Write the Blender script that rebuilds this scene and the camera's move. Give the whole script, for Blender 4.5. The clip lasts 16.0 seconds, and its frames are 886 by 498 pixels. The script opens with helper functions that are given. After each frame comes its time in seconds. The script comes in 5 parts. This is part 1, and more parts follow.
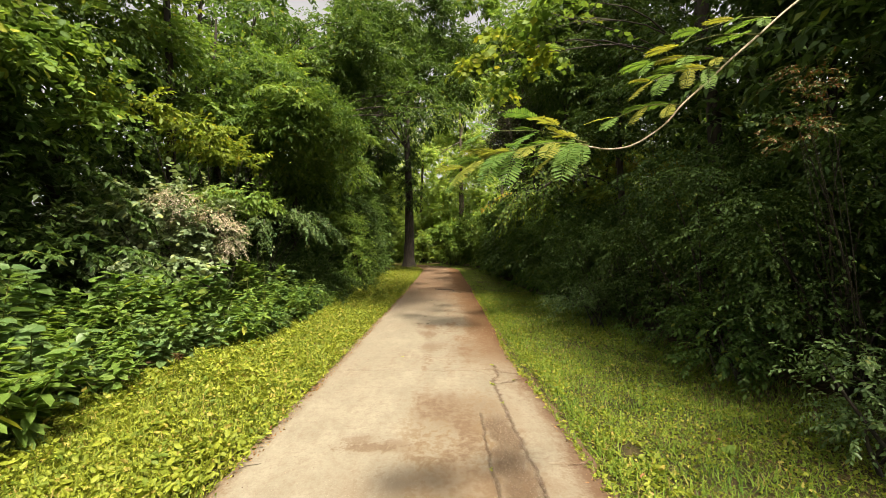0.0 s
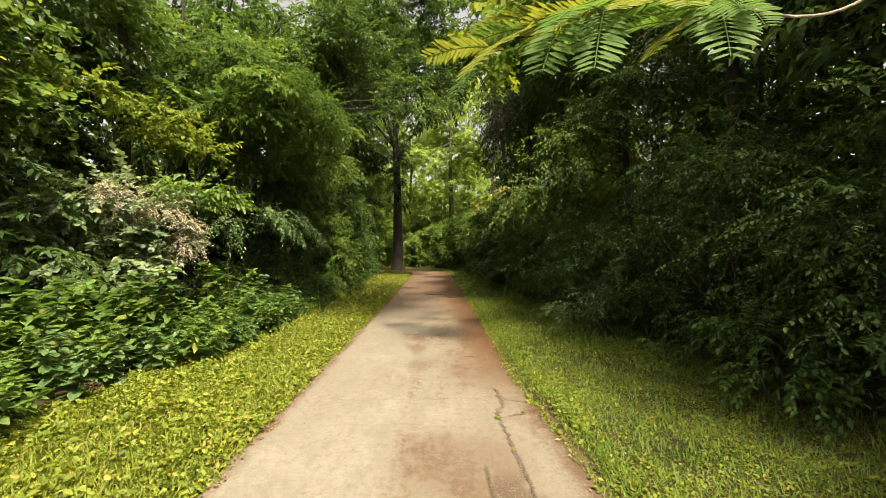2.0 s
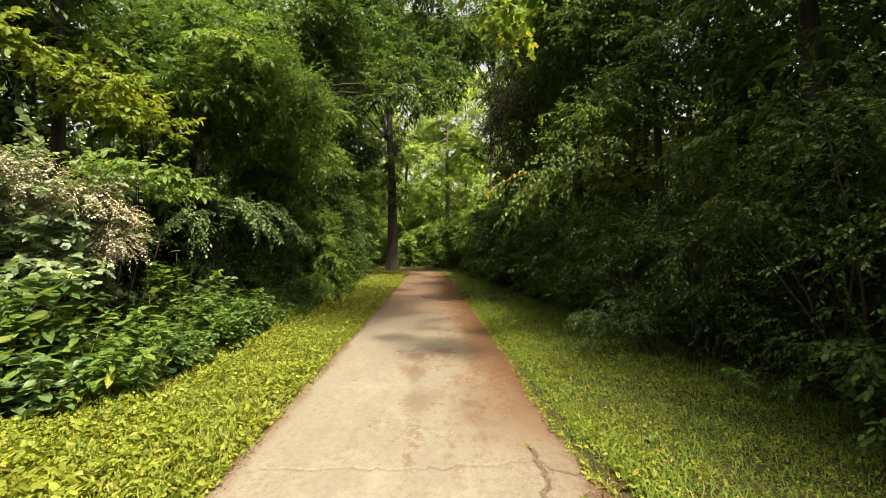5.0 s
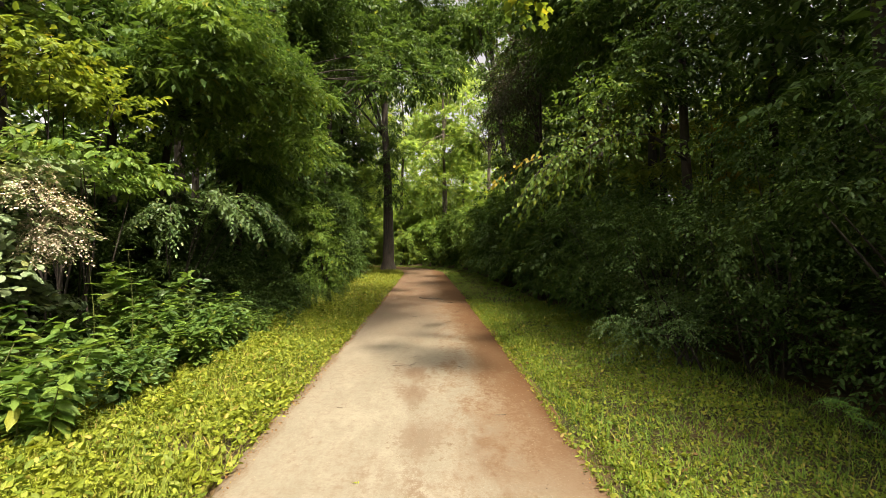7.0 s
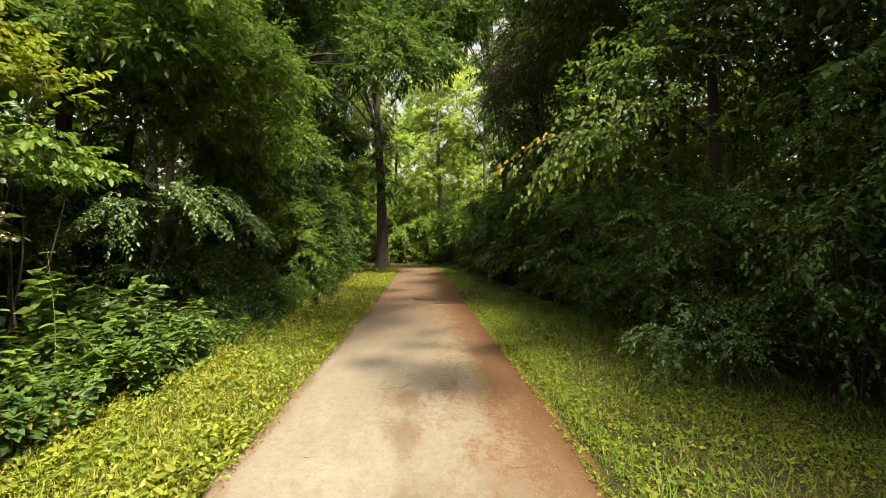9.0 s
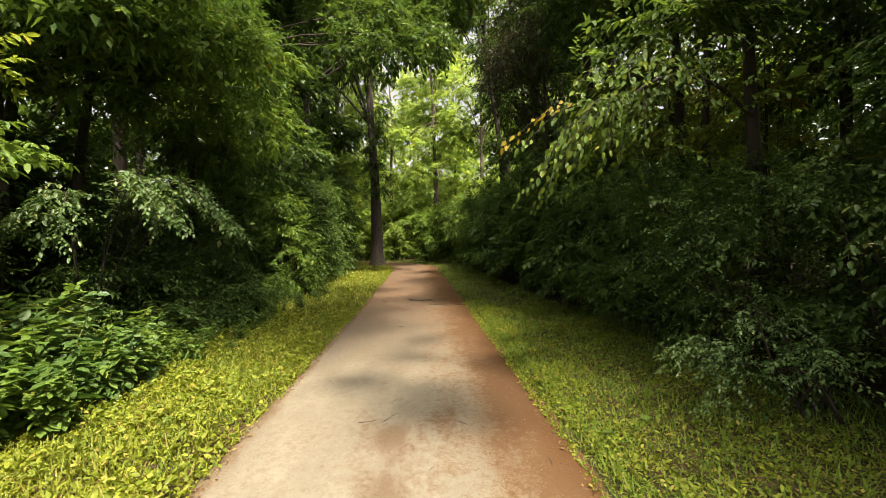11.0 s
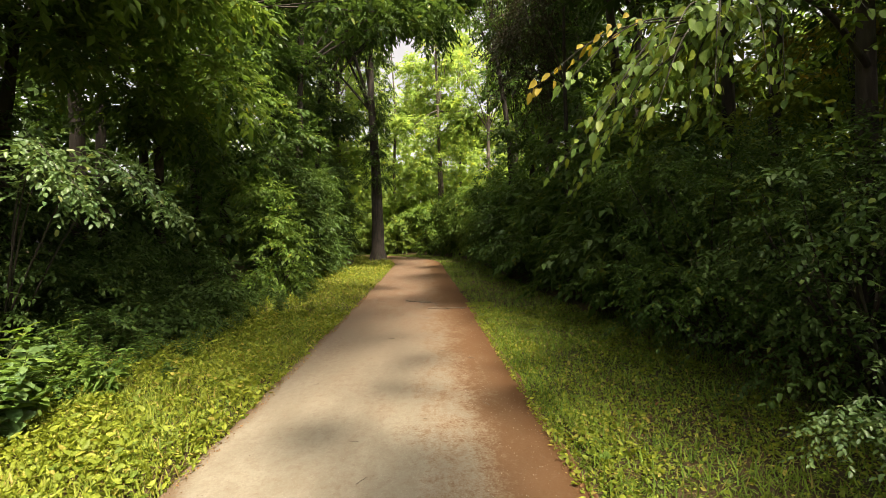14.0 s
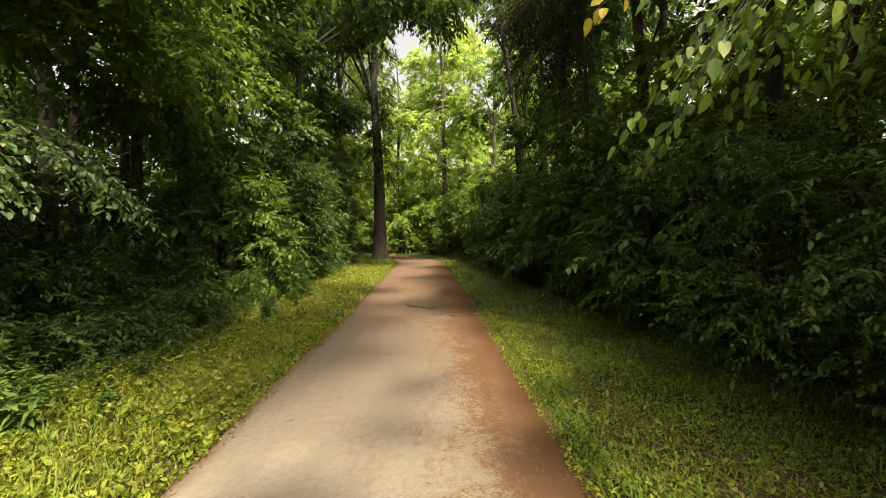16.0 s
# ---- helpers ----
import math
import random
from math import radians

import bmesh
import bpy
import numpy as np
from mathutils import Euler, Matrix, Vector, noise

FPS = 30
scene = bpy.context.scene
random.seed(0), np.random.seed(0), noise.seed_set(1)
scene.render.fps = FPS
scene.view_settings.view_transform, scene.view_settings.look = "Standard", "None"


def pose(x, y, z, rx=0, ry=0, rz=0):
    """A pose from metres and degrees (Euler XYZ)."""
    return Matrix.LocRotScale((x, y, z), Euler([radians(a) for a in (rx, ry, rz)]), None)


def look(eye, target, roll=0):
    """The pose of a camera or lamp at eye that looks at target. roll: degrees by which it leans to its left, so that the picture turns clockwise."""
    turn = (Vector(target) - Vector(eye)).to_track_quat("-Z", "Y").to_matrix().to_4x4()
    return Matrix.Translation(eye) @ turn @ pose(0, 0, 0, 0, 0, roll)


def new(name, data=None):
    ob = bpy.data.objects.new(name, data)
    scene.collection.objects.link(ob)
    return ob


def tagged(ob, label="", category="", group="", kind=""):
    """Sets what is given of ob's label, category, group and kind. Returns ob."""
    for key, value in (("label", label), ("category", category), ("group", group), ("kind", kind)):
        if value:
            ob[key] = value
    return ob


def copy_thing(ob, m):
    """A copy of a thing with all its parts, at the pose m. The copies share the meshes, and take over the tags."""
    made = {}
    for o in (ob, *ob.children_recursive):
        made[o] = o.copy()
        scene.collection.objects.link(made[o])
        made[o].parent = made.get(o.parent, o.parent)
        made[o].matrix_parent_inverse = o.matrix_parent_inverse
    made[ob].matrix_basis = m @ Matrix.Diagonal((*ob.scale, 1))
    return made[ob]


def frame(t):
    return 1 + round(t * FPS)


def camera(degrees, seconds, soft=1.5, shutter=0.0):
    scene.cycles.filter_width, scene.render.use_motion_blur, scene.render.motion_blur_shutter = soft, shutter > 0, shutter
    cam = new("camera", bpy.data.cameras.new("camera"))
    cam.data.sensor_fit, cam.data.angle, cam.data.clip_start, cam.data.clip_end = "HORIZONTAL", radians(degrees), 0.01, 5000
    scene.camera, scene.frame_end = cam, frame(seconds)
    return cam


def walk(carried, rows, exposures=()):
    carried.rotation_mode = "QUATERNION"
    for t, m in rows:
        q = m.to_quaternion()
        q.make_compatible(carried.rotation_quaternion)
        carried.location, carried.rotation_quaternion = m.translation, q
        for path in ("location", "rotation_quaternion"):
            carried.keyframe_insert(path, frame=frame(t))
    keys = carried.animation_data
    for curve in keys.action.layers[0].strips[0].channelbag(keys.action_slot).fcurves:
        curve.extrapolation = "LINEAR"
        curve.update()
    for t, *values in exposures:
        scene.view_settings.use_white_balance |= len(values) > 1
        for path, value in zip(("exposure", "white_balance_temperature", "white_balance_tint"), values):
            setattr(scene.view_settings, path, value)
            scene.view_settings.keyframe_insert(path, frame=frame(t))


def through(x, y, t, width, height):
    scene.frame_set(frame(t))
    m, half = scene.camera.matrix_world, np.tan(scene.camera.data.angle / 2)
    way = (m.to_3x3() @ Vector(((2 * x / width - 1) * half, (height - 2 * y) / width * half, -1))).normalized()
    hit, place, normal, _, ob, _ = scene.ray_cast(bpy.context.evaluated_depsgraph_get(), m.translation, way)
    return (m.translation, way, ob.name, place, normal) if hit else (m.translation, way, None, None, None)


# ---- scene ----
cam = camera(92.1, 16.0, soft=0.85)
METRES, EYE, TILT, LEAN, TURN = 8.38, 1.62, 0.0, 0.0, 0.0
ROWS = [
    (0.0, 0.0, 0.0, 0.0, -0.0, 0.43, -0.04),
    (0.5, 0.0004, 0.032, -0.0029, -0.35, 0.65, 0.05),
    (1.0, -0.0014, 0.0668, -0.0023, -0.8, 0.7, 0.05),
    (1.5, -0.0022, 0.0982, -0.0034, -1.17, 0.8, 0.05),
    (2.0, -0.0022, 0.13, -0.0047, -1.42, 0.9, 0.07),
    (2.5, -0.0033, 0.1629, -0.0029, -1.63, 0.87, -0.01),
    (3.0, -0.0047, 0.1942, -0.005, -1.79, 0.99, 0.04),
    (3.5, -0.0066, 0.2245, -0.0065, -1.86, 1.02, 0.09),
    (4.0, -0.0082, 0.2564, -0.0059, -1.92, 0.95, 0.06),
    (6.5, -0.0185, 0.4106, -0.0081, -2.4, 0.7, 0.3),
    (7.0, -0.0183, 0.4407, -0.0079, -2.53, 0.61, 0.43),
    (7.5, -0.017, 0.4737, -0.0075, -2.67, 0.51, 0.62),
    (8.0, -0.0159, 0.5043, -0.0049, -2.82, 0.31, 0.75),
    (8.5, -0.0148, 0.5343, -0.0055, -2.95, 0.27, 0.96),
    (9.0, -0.0145, 0.5651, -0.0052, -3.12, 0.16, 1.14),
    (11.5, 0.0013, 0.7162, -0.0053, -3.5, -0.47, 1.78),
    (12.0, 0.0048, 0.7479, -0.004, -3.51, -0.64, 1.73),
    (12.5, 0.009, 0.7795, -0.0037, -3.42, -0.78, 1.65),
    (13.0, 0.0129, 0.8089, -0.0044, -3.21, -0.88, 1.64),
    (13.5, 0.0154, 0.84, -0.0028, -3.02, -1.07, 1.44),
    (14.0, 0.0168, 0.8737, -0.0035, -2.83, -1.17, 1.38),
    (14.5, 0.0169, 0.9052, -0.0044, -2.7, -1.22, 1.27),
    (15.0, 0.017, 0.9361, -0.0034, -2.62, -1.35, 1.11),
    (15.5, 0.0172, 0.9662, -0.0053, -2.46, -1.29, 1.13),
    (16.0, 0.0172, 0.9969, -0.0039, -2.34, -1.26, 0.99),
]
walk(cam, [(t, pose(0, 0, EYE, TILT, LEAN, TURN) @ pose(METRES * x, METRES * y, METRES * z, 90 + pitch, roll, yaw)) for t, x, y, z, yaw, pitch, roll in ROWS],
     exposures=[(0.0, 1.68, 7300, 11), (16.0, 1.92, 7300, 12)])

# ------------------------------------------------------------------ light
SUN_ELEVATION, SUN_SIDE = 60.0, 153.0      # height of the sun; degrees to the right of straight ahead
world = bpy.data.worlds.new("sky")
scene.world = world
world.use_nodes = True
wn = world.node_tree
sky = wn.nodes.new("ShaderNodeTexSky")
sky.sky_type = "NISHITA"
sky.sun_disc = False
sky.sun_elevation = radians(SUN_ELEVATION)
sky.sun_rotation = radians(SUN_SIDE)
sky.air_density, sky.dust_density, sky.ozone_density = 0.6, 7.0, 0.3
wn.nodes["Background"].inputs["Strength"].default_value = 0.122
hazy = wn.nodes.new("ShaderNodeHueSaturation")
hazy.inputs["Saturation"].default_value = 0.22
wn.links.new(sky.outputs[0], hazy.inputs["Color"])
wn.links.new(hazy.outputs[0], wn.nodes["Background"].inputs["Color"])

to_sun = Vector((math.sin(radians(SUN_SIDE)) * math.cos(radians(SUN_ELEVATION)),
                 math.cos(radians(SUN_SIDE)) * math.cos(radians(SUN_ELEVATION)),
                 math.sin(radians(SUN_ELEVATION))))
sun_data = bpy.data.lights.new("sun", "SUN")
sun_data.energy, sun_data.angle, sun_data.color = 3.75, radians(6.0), (1.0, 0.93, 0.80)
sun = new("sun", sun_data)
sun.matrix_world = look(tuple(to_sun * 60), (0, 0, 0))

# ------------------------------------------------------------------ node helpers
def nodes_of(name):
    m = bpy.data.materials.new(name)
    m.use_nodes = True
    nt = m.node_tree
    return m, nt, nt.nodes["Principled BSDF"], nt.nodes["Material Output"]


def put(nt, kind, **values):
    n = nt.nodes.new(kind)
    for k, v in values.items():
        n.inputs[k.replace("_", " ")].default_value = v
    return n


def mixed(nt, fac, a, b, blend="MIX"):
    n = nt.nodes.new("ShaderNodeMix")
    n.data_type, n.blend_type = "RGBA", blend
    for socket, v in ((n.inputs[0], fac), (n.inputs[6], a), (n.inputs[7], b)):
        if isinstance(v, bpy.types.NodeSocket):
            nt.links.new(v, socket)
        else:
            socket.default_value = v if isinstance(v, (int, float)) else (*v, 1) if len(v) == 3 else v
    return n.outputs[2]


def noise_at(nt, vector, scale, detail=3.0, rough=0.55):
    n = put(nt, "ShaderNodeTexNoise", Scale=scale, Detail=detail, Roughness=rough)
    nt.links.new(vector, n.inputs["Vector"])
    return n.outputs["Fac"]


def ramp(nt, fac, lo, hi, a=0.0, b=1.0):
    n = nt.nodes.new("ShaderNodeMapRange")
    n.interpolation_type = "SMOOTHSTEP"
    for i, v in enumerate((lo, hi, a, b), 1):
        n.inputs[i].default_value = v
    nt.links.new(fac, n.inputs[0])
    return n.outputs[0]


def sums(nt, op, a, b):
    n = nt.nodes.new("ShaderNodeMath")
    n.operation = op
    for socket, v in ((n.inputs[0], a), (n.inputs[1], b)):
        if isinstance(v, bpy.types.NodeSocket):
            nt.links.new(v, socket)
        else:
            socket.default_value = v
    return n.outputs[0]


def position(nt):
    return nt.nodes.new("ShaderNodeNewGeometry").outputs["Position"]


def bump(nt, height, strength, distance=0.01):
    n = put(nt, "ShaderNodeBump", Strength=strength, Distance=distance)
    nt.links.new(height, n.inputs["Height"])
    return n.outputs["Normal"]


def leaf_material(name, dark, light, odd=None, odd_share=0.06, through=0.32, rough=0.48, gloss=0.16, patches=1.3):
    """Leaves: colour varies leaf by leaf and in patches; light shines through the blade."""
    m, nt, bsdf, out = nodes_of(name)
    dark, light = (dark[0] * 1.06, dark[1] * 0.97, dark[2] * 1.1), (light[0] * 1.06, light[1] * 0.97, light[2] * 1.1)
    geo = nt.nodes.new("ShaderNodeNewGeometry")
    isl = geo.outputs["Random Per Island"]
    col = mixed(nt, isl, dark, light)
    patch = noise_at(nt, geo.outputs["Position"], patches, 3.0)
    col = mixed(nt, ramp(nt, patch, 0.35, 0.7, 0.0, 0.55), col, tuple(0.5 * (a + b) * k for a, b, k in zip(dark, light, (1.30, 1.15, 0.9))))
    if odd:
        pick = sums(nt, "FRACT", sums(nt, "MULTIPLY", isl, 17.31), 0.0)
        col = mixed(nt, ramp(nt, pick, 1 - odd_share - 0.02, 1 - odd_share + 0.02), col, odd)
    fleck = noise_at(nt, geo.outputs["Position"], 60.0, 2.0)
    col = mixed(nt, ramp(nt, fleck, 0.3, 0.75, 0.0, 0.25), col, tuple(0.55 * a for a in dark))
    nt.links.new(col, bsdf.inputs["Base Color"])
    bsdf.inputs["Roughness"].default_value = rough
    bsdf.inputs["Specular IOR Level"].default_value = gloss
    nt.links.new(bump(nt, fleck, 0.25, 0.004), bsdf.inputs["Normal"])
    tr = nt.nodes.new("ShaderNodeBsdfTranslucent")
    warm = mixed(nt, 0.8, col, (1.0, 0.94, 0.45), "MULTIPLY")
    bright = mixed(nt, 1.0, warm, (1.4, 1.4, 1.4), "MULTIPLY")
    nt.links.new(bright, tr.inputs["Color"])
    mix = nt.nodes.new("ShaderNodeMixShader")
    mix.inputs[0].default_value = through
    nt.links.new(bsdf.outputs[0], mix.inputs[1])
    nt.links.new(tr.outputs[0], mix.inputs[2])
    nt.links.new(mix.outputs[0], out.inputs["Surface"])
    return m


def bark_material(name, dark, light, scale=9.0):
    m, nt, bsdf, _ = nodes_of(name)
    pos = position(nt)
    flat = nt.nodes.new("ShaderNodeVectorMath")
    flat.operation = "MULTIPLY"
    flat.inputs[1].default_value = (1, 1, 0.16)
    nt.links.new(pos, flat.inputs[0])
    ridges = noise_at(nt, flat.outputs[0], scale, 6.0, 0.65)
    col = mixed(nt, ramp(nt, ridges, 0.3, 0.68), dark, light)
    moss = noise_at(nt, pos, 2.2, 3.0)
    col = mixed(nt, ramp(nt, moss, 0.56, 0.72, 0.0, 0.3), col, (0.05, 0.06, 0.025))
    nt.links.new(col, bsdf.inputs["Base Color"])
    bsdf.inputs["Roughness"].default_value = 0.9
    nt.links.new(bump(nt, ridges, 0.9, 0.03), bsdf.inputs["Normal"])
    return m


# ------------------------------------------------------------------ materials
# deep serves shaded foliage, fresh and yellow sunlit: part of the light is colour
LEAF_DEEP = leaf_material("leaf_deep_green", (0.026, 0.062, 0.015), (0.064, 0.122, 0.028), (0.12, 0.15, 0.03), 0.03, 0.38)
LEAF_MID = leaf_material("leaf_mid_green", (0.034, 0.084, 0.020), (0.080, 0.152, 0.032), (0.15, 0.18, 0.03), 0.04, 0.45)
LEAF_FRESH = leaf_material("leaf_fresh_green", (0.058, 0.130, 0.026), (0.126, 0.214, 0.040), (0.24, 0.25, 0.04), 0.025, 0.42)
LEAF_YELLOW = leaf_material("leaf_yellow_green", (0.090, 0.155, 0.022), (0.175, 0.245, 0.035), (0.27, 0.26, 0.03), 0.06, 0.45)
LEAF_PALE = leaf_material("leaf_pale_green", (0.085, 0.150, 0.065), (0.200, 0.280, 0.140), (0.24, 0.27, 0.10), 0.06, 0.35, 0.5, 0.3)
LEAF_BLUE = leaf_material("leaf_blue_green", (0.050, 0.114, 0.036), (0.118, 0.200, 0.062), (0.17, 0.20, 0.06), 0.04, 0.36, 0.40, 0.36)
# far leaves are coloured brighter to look sunlit
LEAF_FAR_LIT = leaf_material("leaf_far_sunlit", (0.115, 0.215, 0.055), (0.215, 0.330, 0.090), (0.28, 0.32, 0.06), 0.08, 0.65)
LEAF_RUST = leaf_material("leaf_rust", (0.055, 0.034, 0.014), (0.115, 0.070, 0.026), (0.05, 0.08, 0.022), 0.45, 0.2)
LEAF_DRY = leaf_material("leaf_dry", (0.085, 0.050, 0.022), (0.23, 0.14, 0.055), (0.26, 0.20, 0.07), 0.15, 0.15, 0.8, 0.2)
BLOSSOM = leaf_material("cream_blossom", (0.25, 0.24, 0.16), (0.40, 0.37, 0.25), (0.14, 0.18, 0.08), 0.3, 0.08, 0.7, 0.2)
LEAF_BRIGHT_YELLOW = leaf_material("leaf_bright_yellow", (0.18, 0.17, 0.02), (0.32, 0.27, 0.04), (0.18, 0.22, 0.03), 0.25, 0.42)
LEAF_NEEDLE = leaf_material("leaf_brown_needles", (0.018, 0.020, 0.012), (0.045, 0.042, 0.026), (0.03, 0.05, 0.018), 0.3, 0.2, 0.7, 0.2)
FROND = leaf_material("frond_green", (0.055, 0.130, 0.026), (0.098, 0.185, 0.036), (0.22, 0.23, 0.03), 0.05, 0.45, 0.6, 0.15)
FROND_YELLOW = leaf_material("frond_yellow", (0.11, 0.15, 0.026), (0.17, 0.20, 0.032), (0.10, 0.15, 0.03), 0.1, 0.45, 0.6, 0.15)
# two grass tones: left verge coloured as sunlit, right verge as shaded
GRASS = leaf_material("grass_sunlit_tone", (0.070, 0.122, 0.016), (0.220, 0.272, 0.036), (0.30, 0.24, 0.08), 0.06, 0.35, 0.6, 0.15)
GRASS_SHADE = leaf_material("grass_shaded_tone", (0.046, 0.112, 0.016), (0.165, 0.262, 0.034), (0.24, 0.20, 0.07), 0.08, 0.35, 0.6, 0.15)
GROUNDLEAF = leaf_material("ground_ivy", (0.058, 0.108, 0.011), (0.228, 0.288, 0.032), (0.30, 0.26, 0.06), 0.08, 0.38, 0.55, 0.2, 2.6)
BARK = bark_material("bark_grey_brown", (0.030, 0.023, 0.017), (0.115, 0.090, 0.066))
# near black, so that trunks and stems look shaded even in sun
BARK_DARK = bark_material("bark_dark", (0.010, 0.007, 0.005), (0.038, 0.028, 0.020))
TWIG = bark_material("twig_bark", (0.20, 0.16, 0.11), (0.42, 0.34, 0.25), 30.0)
STEM = leaf_material("green_stem", (0.06, 0.085, 0.025), (0.12, 0.14, 0.04), None, 0, 0.05, 0.6)


def soil_material():
    m, nt, bsdf, _ = nodes_of("soil")
    pos = position(nt)
    big, mid, fine = noise_at(nt, pos, 0.7, 4), noise_at(nt, pos, 6.0, 4), noise_at(nt, pos, 55.0, 4, 0.7)
    col = mixed(nt, ramp(nt, mid, 0.35, 0.7), (0.042, 0.029, 0.015), (0.105, 0.068, 0.034))
    col = mixed(nt, ramp(nt, big, 0.4, 0.65, 0.0, 0.7), col, (0.030, 0.040, 0.012))
    col = mixed(nt, ramp(nt, fine, 0.3, 0.7, 0.0, 0.5), col, (0.016, 0.014, 0.008))
    nt.links.new(col, bsdf.inputs["Base Color"])
    bsdf.inputs["Roughness"].default_value = 0.95
    bsdf.inputs["Specular IOR Level"].default_value = 0.1
    nt.links.new(bump(nt, fine, 0.8, 0.03), bsdf.inputs["Normal"])
    return m


def road_material():
    """Old pale paving under a skin of tan dust, rusty soil washed in from both edges."""
    m, nt, bsdf, _ = nodes_of("dusty_paving")
    pos = position(nt)
    sep = nt.nodes.new("ShaderNodeSeparateXYZ")
    nt.links.new(pos, sep.inputs[0])
    stretch = nt.nodes.new("ShaderNodeVectorMath")
    stretch.operation = "MULTIPLY"
    stretch.inputs[1].default_value = (1.0, 0.45, 1.0)
    nt.links.new(pos, stretch.inputs[0])
    big = noise_at(nt, stretch.outputs[0], 0.9, 4)
    mid = noise_at(nt, stretch.outputs[0], 3.2, 6, 0.65)
    fine = noise_at(nt, pos, 42.0, 5, 0.7)
    grit = noise_at(nt, pos, 190.0, 2, 0.6)
    across = nt.nodes.new("ShaderNodeVectorMath")
    across.operation = "MULTIPLY"
    across.inputs[1].default_value = (1.0, 0.8, 1.0)
    nt.links.new(pos, across.inputs[0])
    tone = noise_at(nt, across.outputs[0], 14.0, 6, 0.75)
    col = mixed(nt, ramp(nt, mid, 0.30, 0.70), (0.132, 0.119, 0.088), (0.176, 0.160, 0.122))
    col = mixed(nt, ramp(nt, tone, 0.42, 0.66, 0.0, 0.42), col, (0.110, 0.084, 0.058))
    mid_lane = sums(nt, "MULTIPLY", ramp(nt, sep.outputs[0], -0.9, -0.2), ramp(nt, sep.outputs[1], 13.0, 8.0))
    worn = sums(nt, "MULTIPLY", sums(nt, "MULTIPLY", ramp(nt, big, 0.44, 0.60), ramp(nt, mid, 0.40, 0.58)), sums(nt, "ADD", 0.35, mid_lane))
    stained = sums(nt, "MULTIPLY", sums(nt, "MULTIPLY", ramp(nt, sums(nt, "ADD", sep.outputs[0], sums(nt, "MULTIPLY", mid, 0.5)), -0.25, 0.10), ramp(nt, sep.outputs[0], 0.85, 0.40)), ramp(nt, sums(nt, "ADD", sep.outputs[1], sums(nt, "MULTIPLY", big, 2.0)), 6.3, 5.3))
    col = mixed(nt, sums(nt, "MULTIPLY", stained, ramp(nt, sums(nt, "ADD", tone, sums(nt, "MULTIPLY", sums(nt, "SUBTRACT", mid, 0.5), 0.5)), 0.42, 0.58, 0.20, 1.0)), col, (0.104, 0.074, 0.041))
    for cx, cy, rx, ry, depth in ((-0.60, 3.56, 0.30, 0.10, 0.8), (-0.72, 3.70, 0.16, 0.12, 0.6), (-0.42, 3.62, 0.12, 0.10, 0.5), (-0.20, 7.32, 0.24, 0.36, 0.6), (-0.28, 8.45, 0.10, 0.55, 0.6), (0.25, 4.35, 0.5, 0.5, 0.45), (0.62, 7.1, 0.5, 0.8, 0.55), (0.05, 2.9, 0.7, 0.35, 0.5), (-0.30, 9.35, 0.16, 0.22, 0.8), (0.75, 9.2, 0.35, 0.7, 0.6)):
        gap = nt.nodes.new("ShaderNodeVectorMath")
        gap.operation = "SUBTRACT"
        gap.inputs[1].default_value = (cx, cy, 0.0)
        nt.links.new(pos, gap.inputs[0])
        size = nt.nodes.new("ShaderNodeVectorMath")
        size.operation = "MULTIPLY"
        size.inputs[1].default_value = (1 / rx, 1 / ry, 0.0)
        nt.links.new(gap.outputs[0], size.inputs[0])
        far_off = nt.nodes.new("ShaderNodeVectorMath")
        far_off.operation = "LENGTH"
        nt.links.new(size.outputs[0], far_off.inputs[0])
        spot = ramp(nt, sums(nt, "ADD", far_off.outputs["Value"], sums(nt, "MULTIPLY", sums(nt, "SUBTRACT", tone, 0.5), 4.2)), 1.15, 0.45)
        col = mixed(nt, sums(nt, "MULTIPLY", spot, depth), col, (0.078, 0.051, 0.029))
    col = mixed(nt, sums(nt, "MULTIPLY", worn, ramp(nt, tone, 0.35, 0.62, 0.35, 0.95)), col, (0.082, 0.054, 0.032))
    streak = sums(nt, "MULTIPLY", ramp(nt, sums(nt, "ABSOLUTE", sums(nt, "ADD", sep.outputs[0], 0.22), 0.0), 0.14, 0.03), sums(nt, "MULTIPLY", sums(nt, "MULTIPLY", ramp(nt, sep.outputs[1], 4.5, 6.0), ramp(nt, sep.outputs[1], 10.5, 9.0)), sums(nt, "MULTIPLY", ramp(nt, mid, 0.40, 0.54), ramp(nt, tone, 0.42, 0.56, 0.15, 1.0))))
    col = mixed(nt, sums(nt, "MULTIPLY", streak, 0.75), col, (0.092, 0.064, 0.040))
    # rust-coloured soil near the edges, deeper along the right one, and thicker further on; shade there is painted in
    # too
    speck = noise_at(nt, pos, 48.0, 5, 0.75)
    ragged = sums(nt, "ADD", sums(nt, "MULTIPLY", sums(nt, "SUBTRACT", mid, 0.5), 1.2), sums(nt, "ADD", sums(nt, "MULTIPLY", sums(nt, "SUBTRACT", tone, 0.5), 0.75), sums(nt, "MULTIPLY", sums(nt, "SUBTRACT", speck, 0.5), 1.1)))
    creep = ramp(nt, sep.outputs[1], 6.0, 9.5, 0.0, 0.16)
    right = ramp(nt, sums(nt, "ADD", sums(nt, "ADD", sep.outputs[0], creep), sums(nt, "ADD", sums(nt, "MULTIPLY", ragged, 1.0), sums(nt, "MULTIPLY", sums(nt, "SUBTRACT", tone, 0.5), 0.9))), 0.48, 1.02)
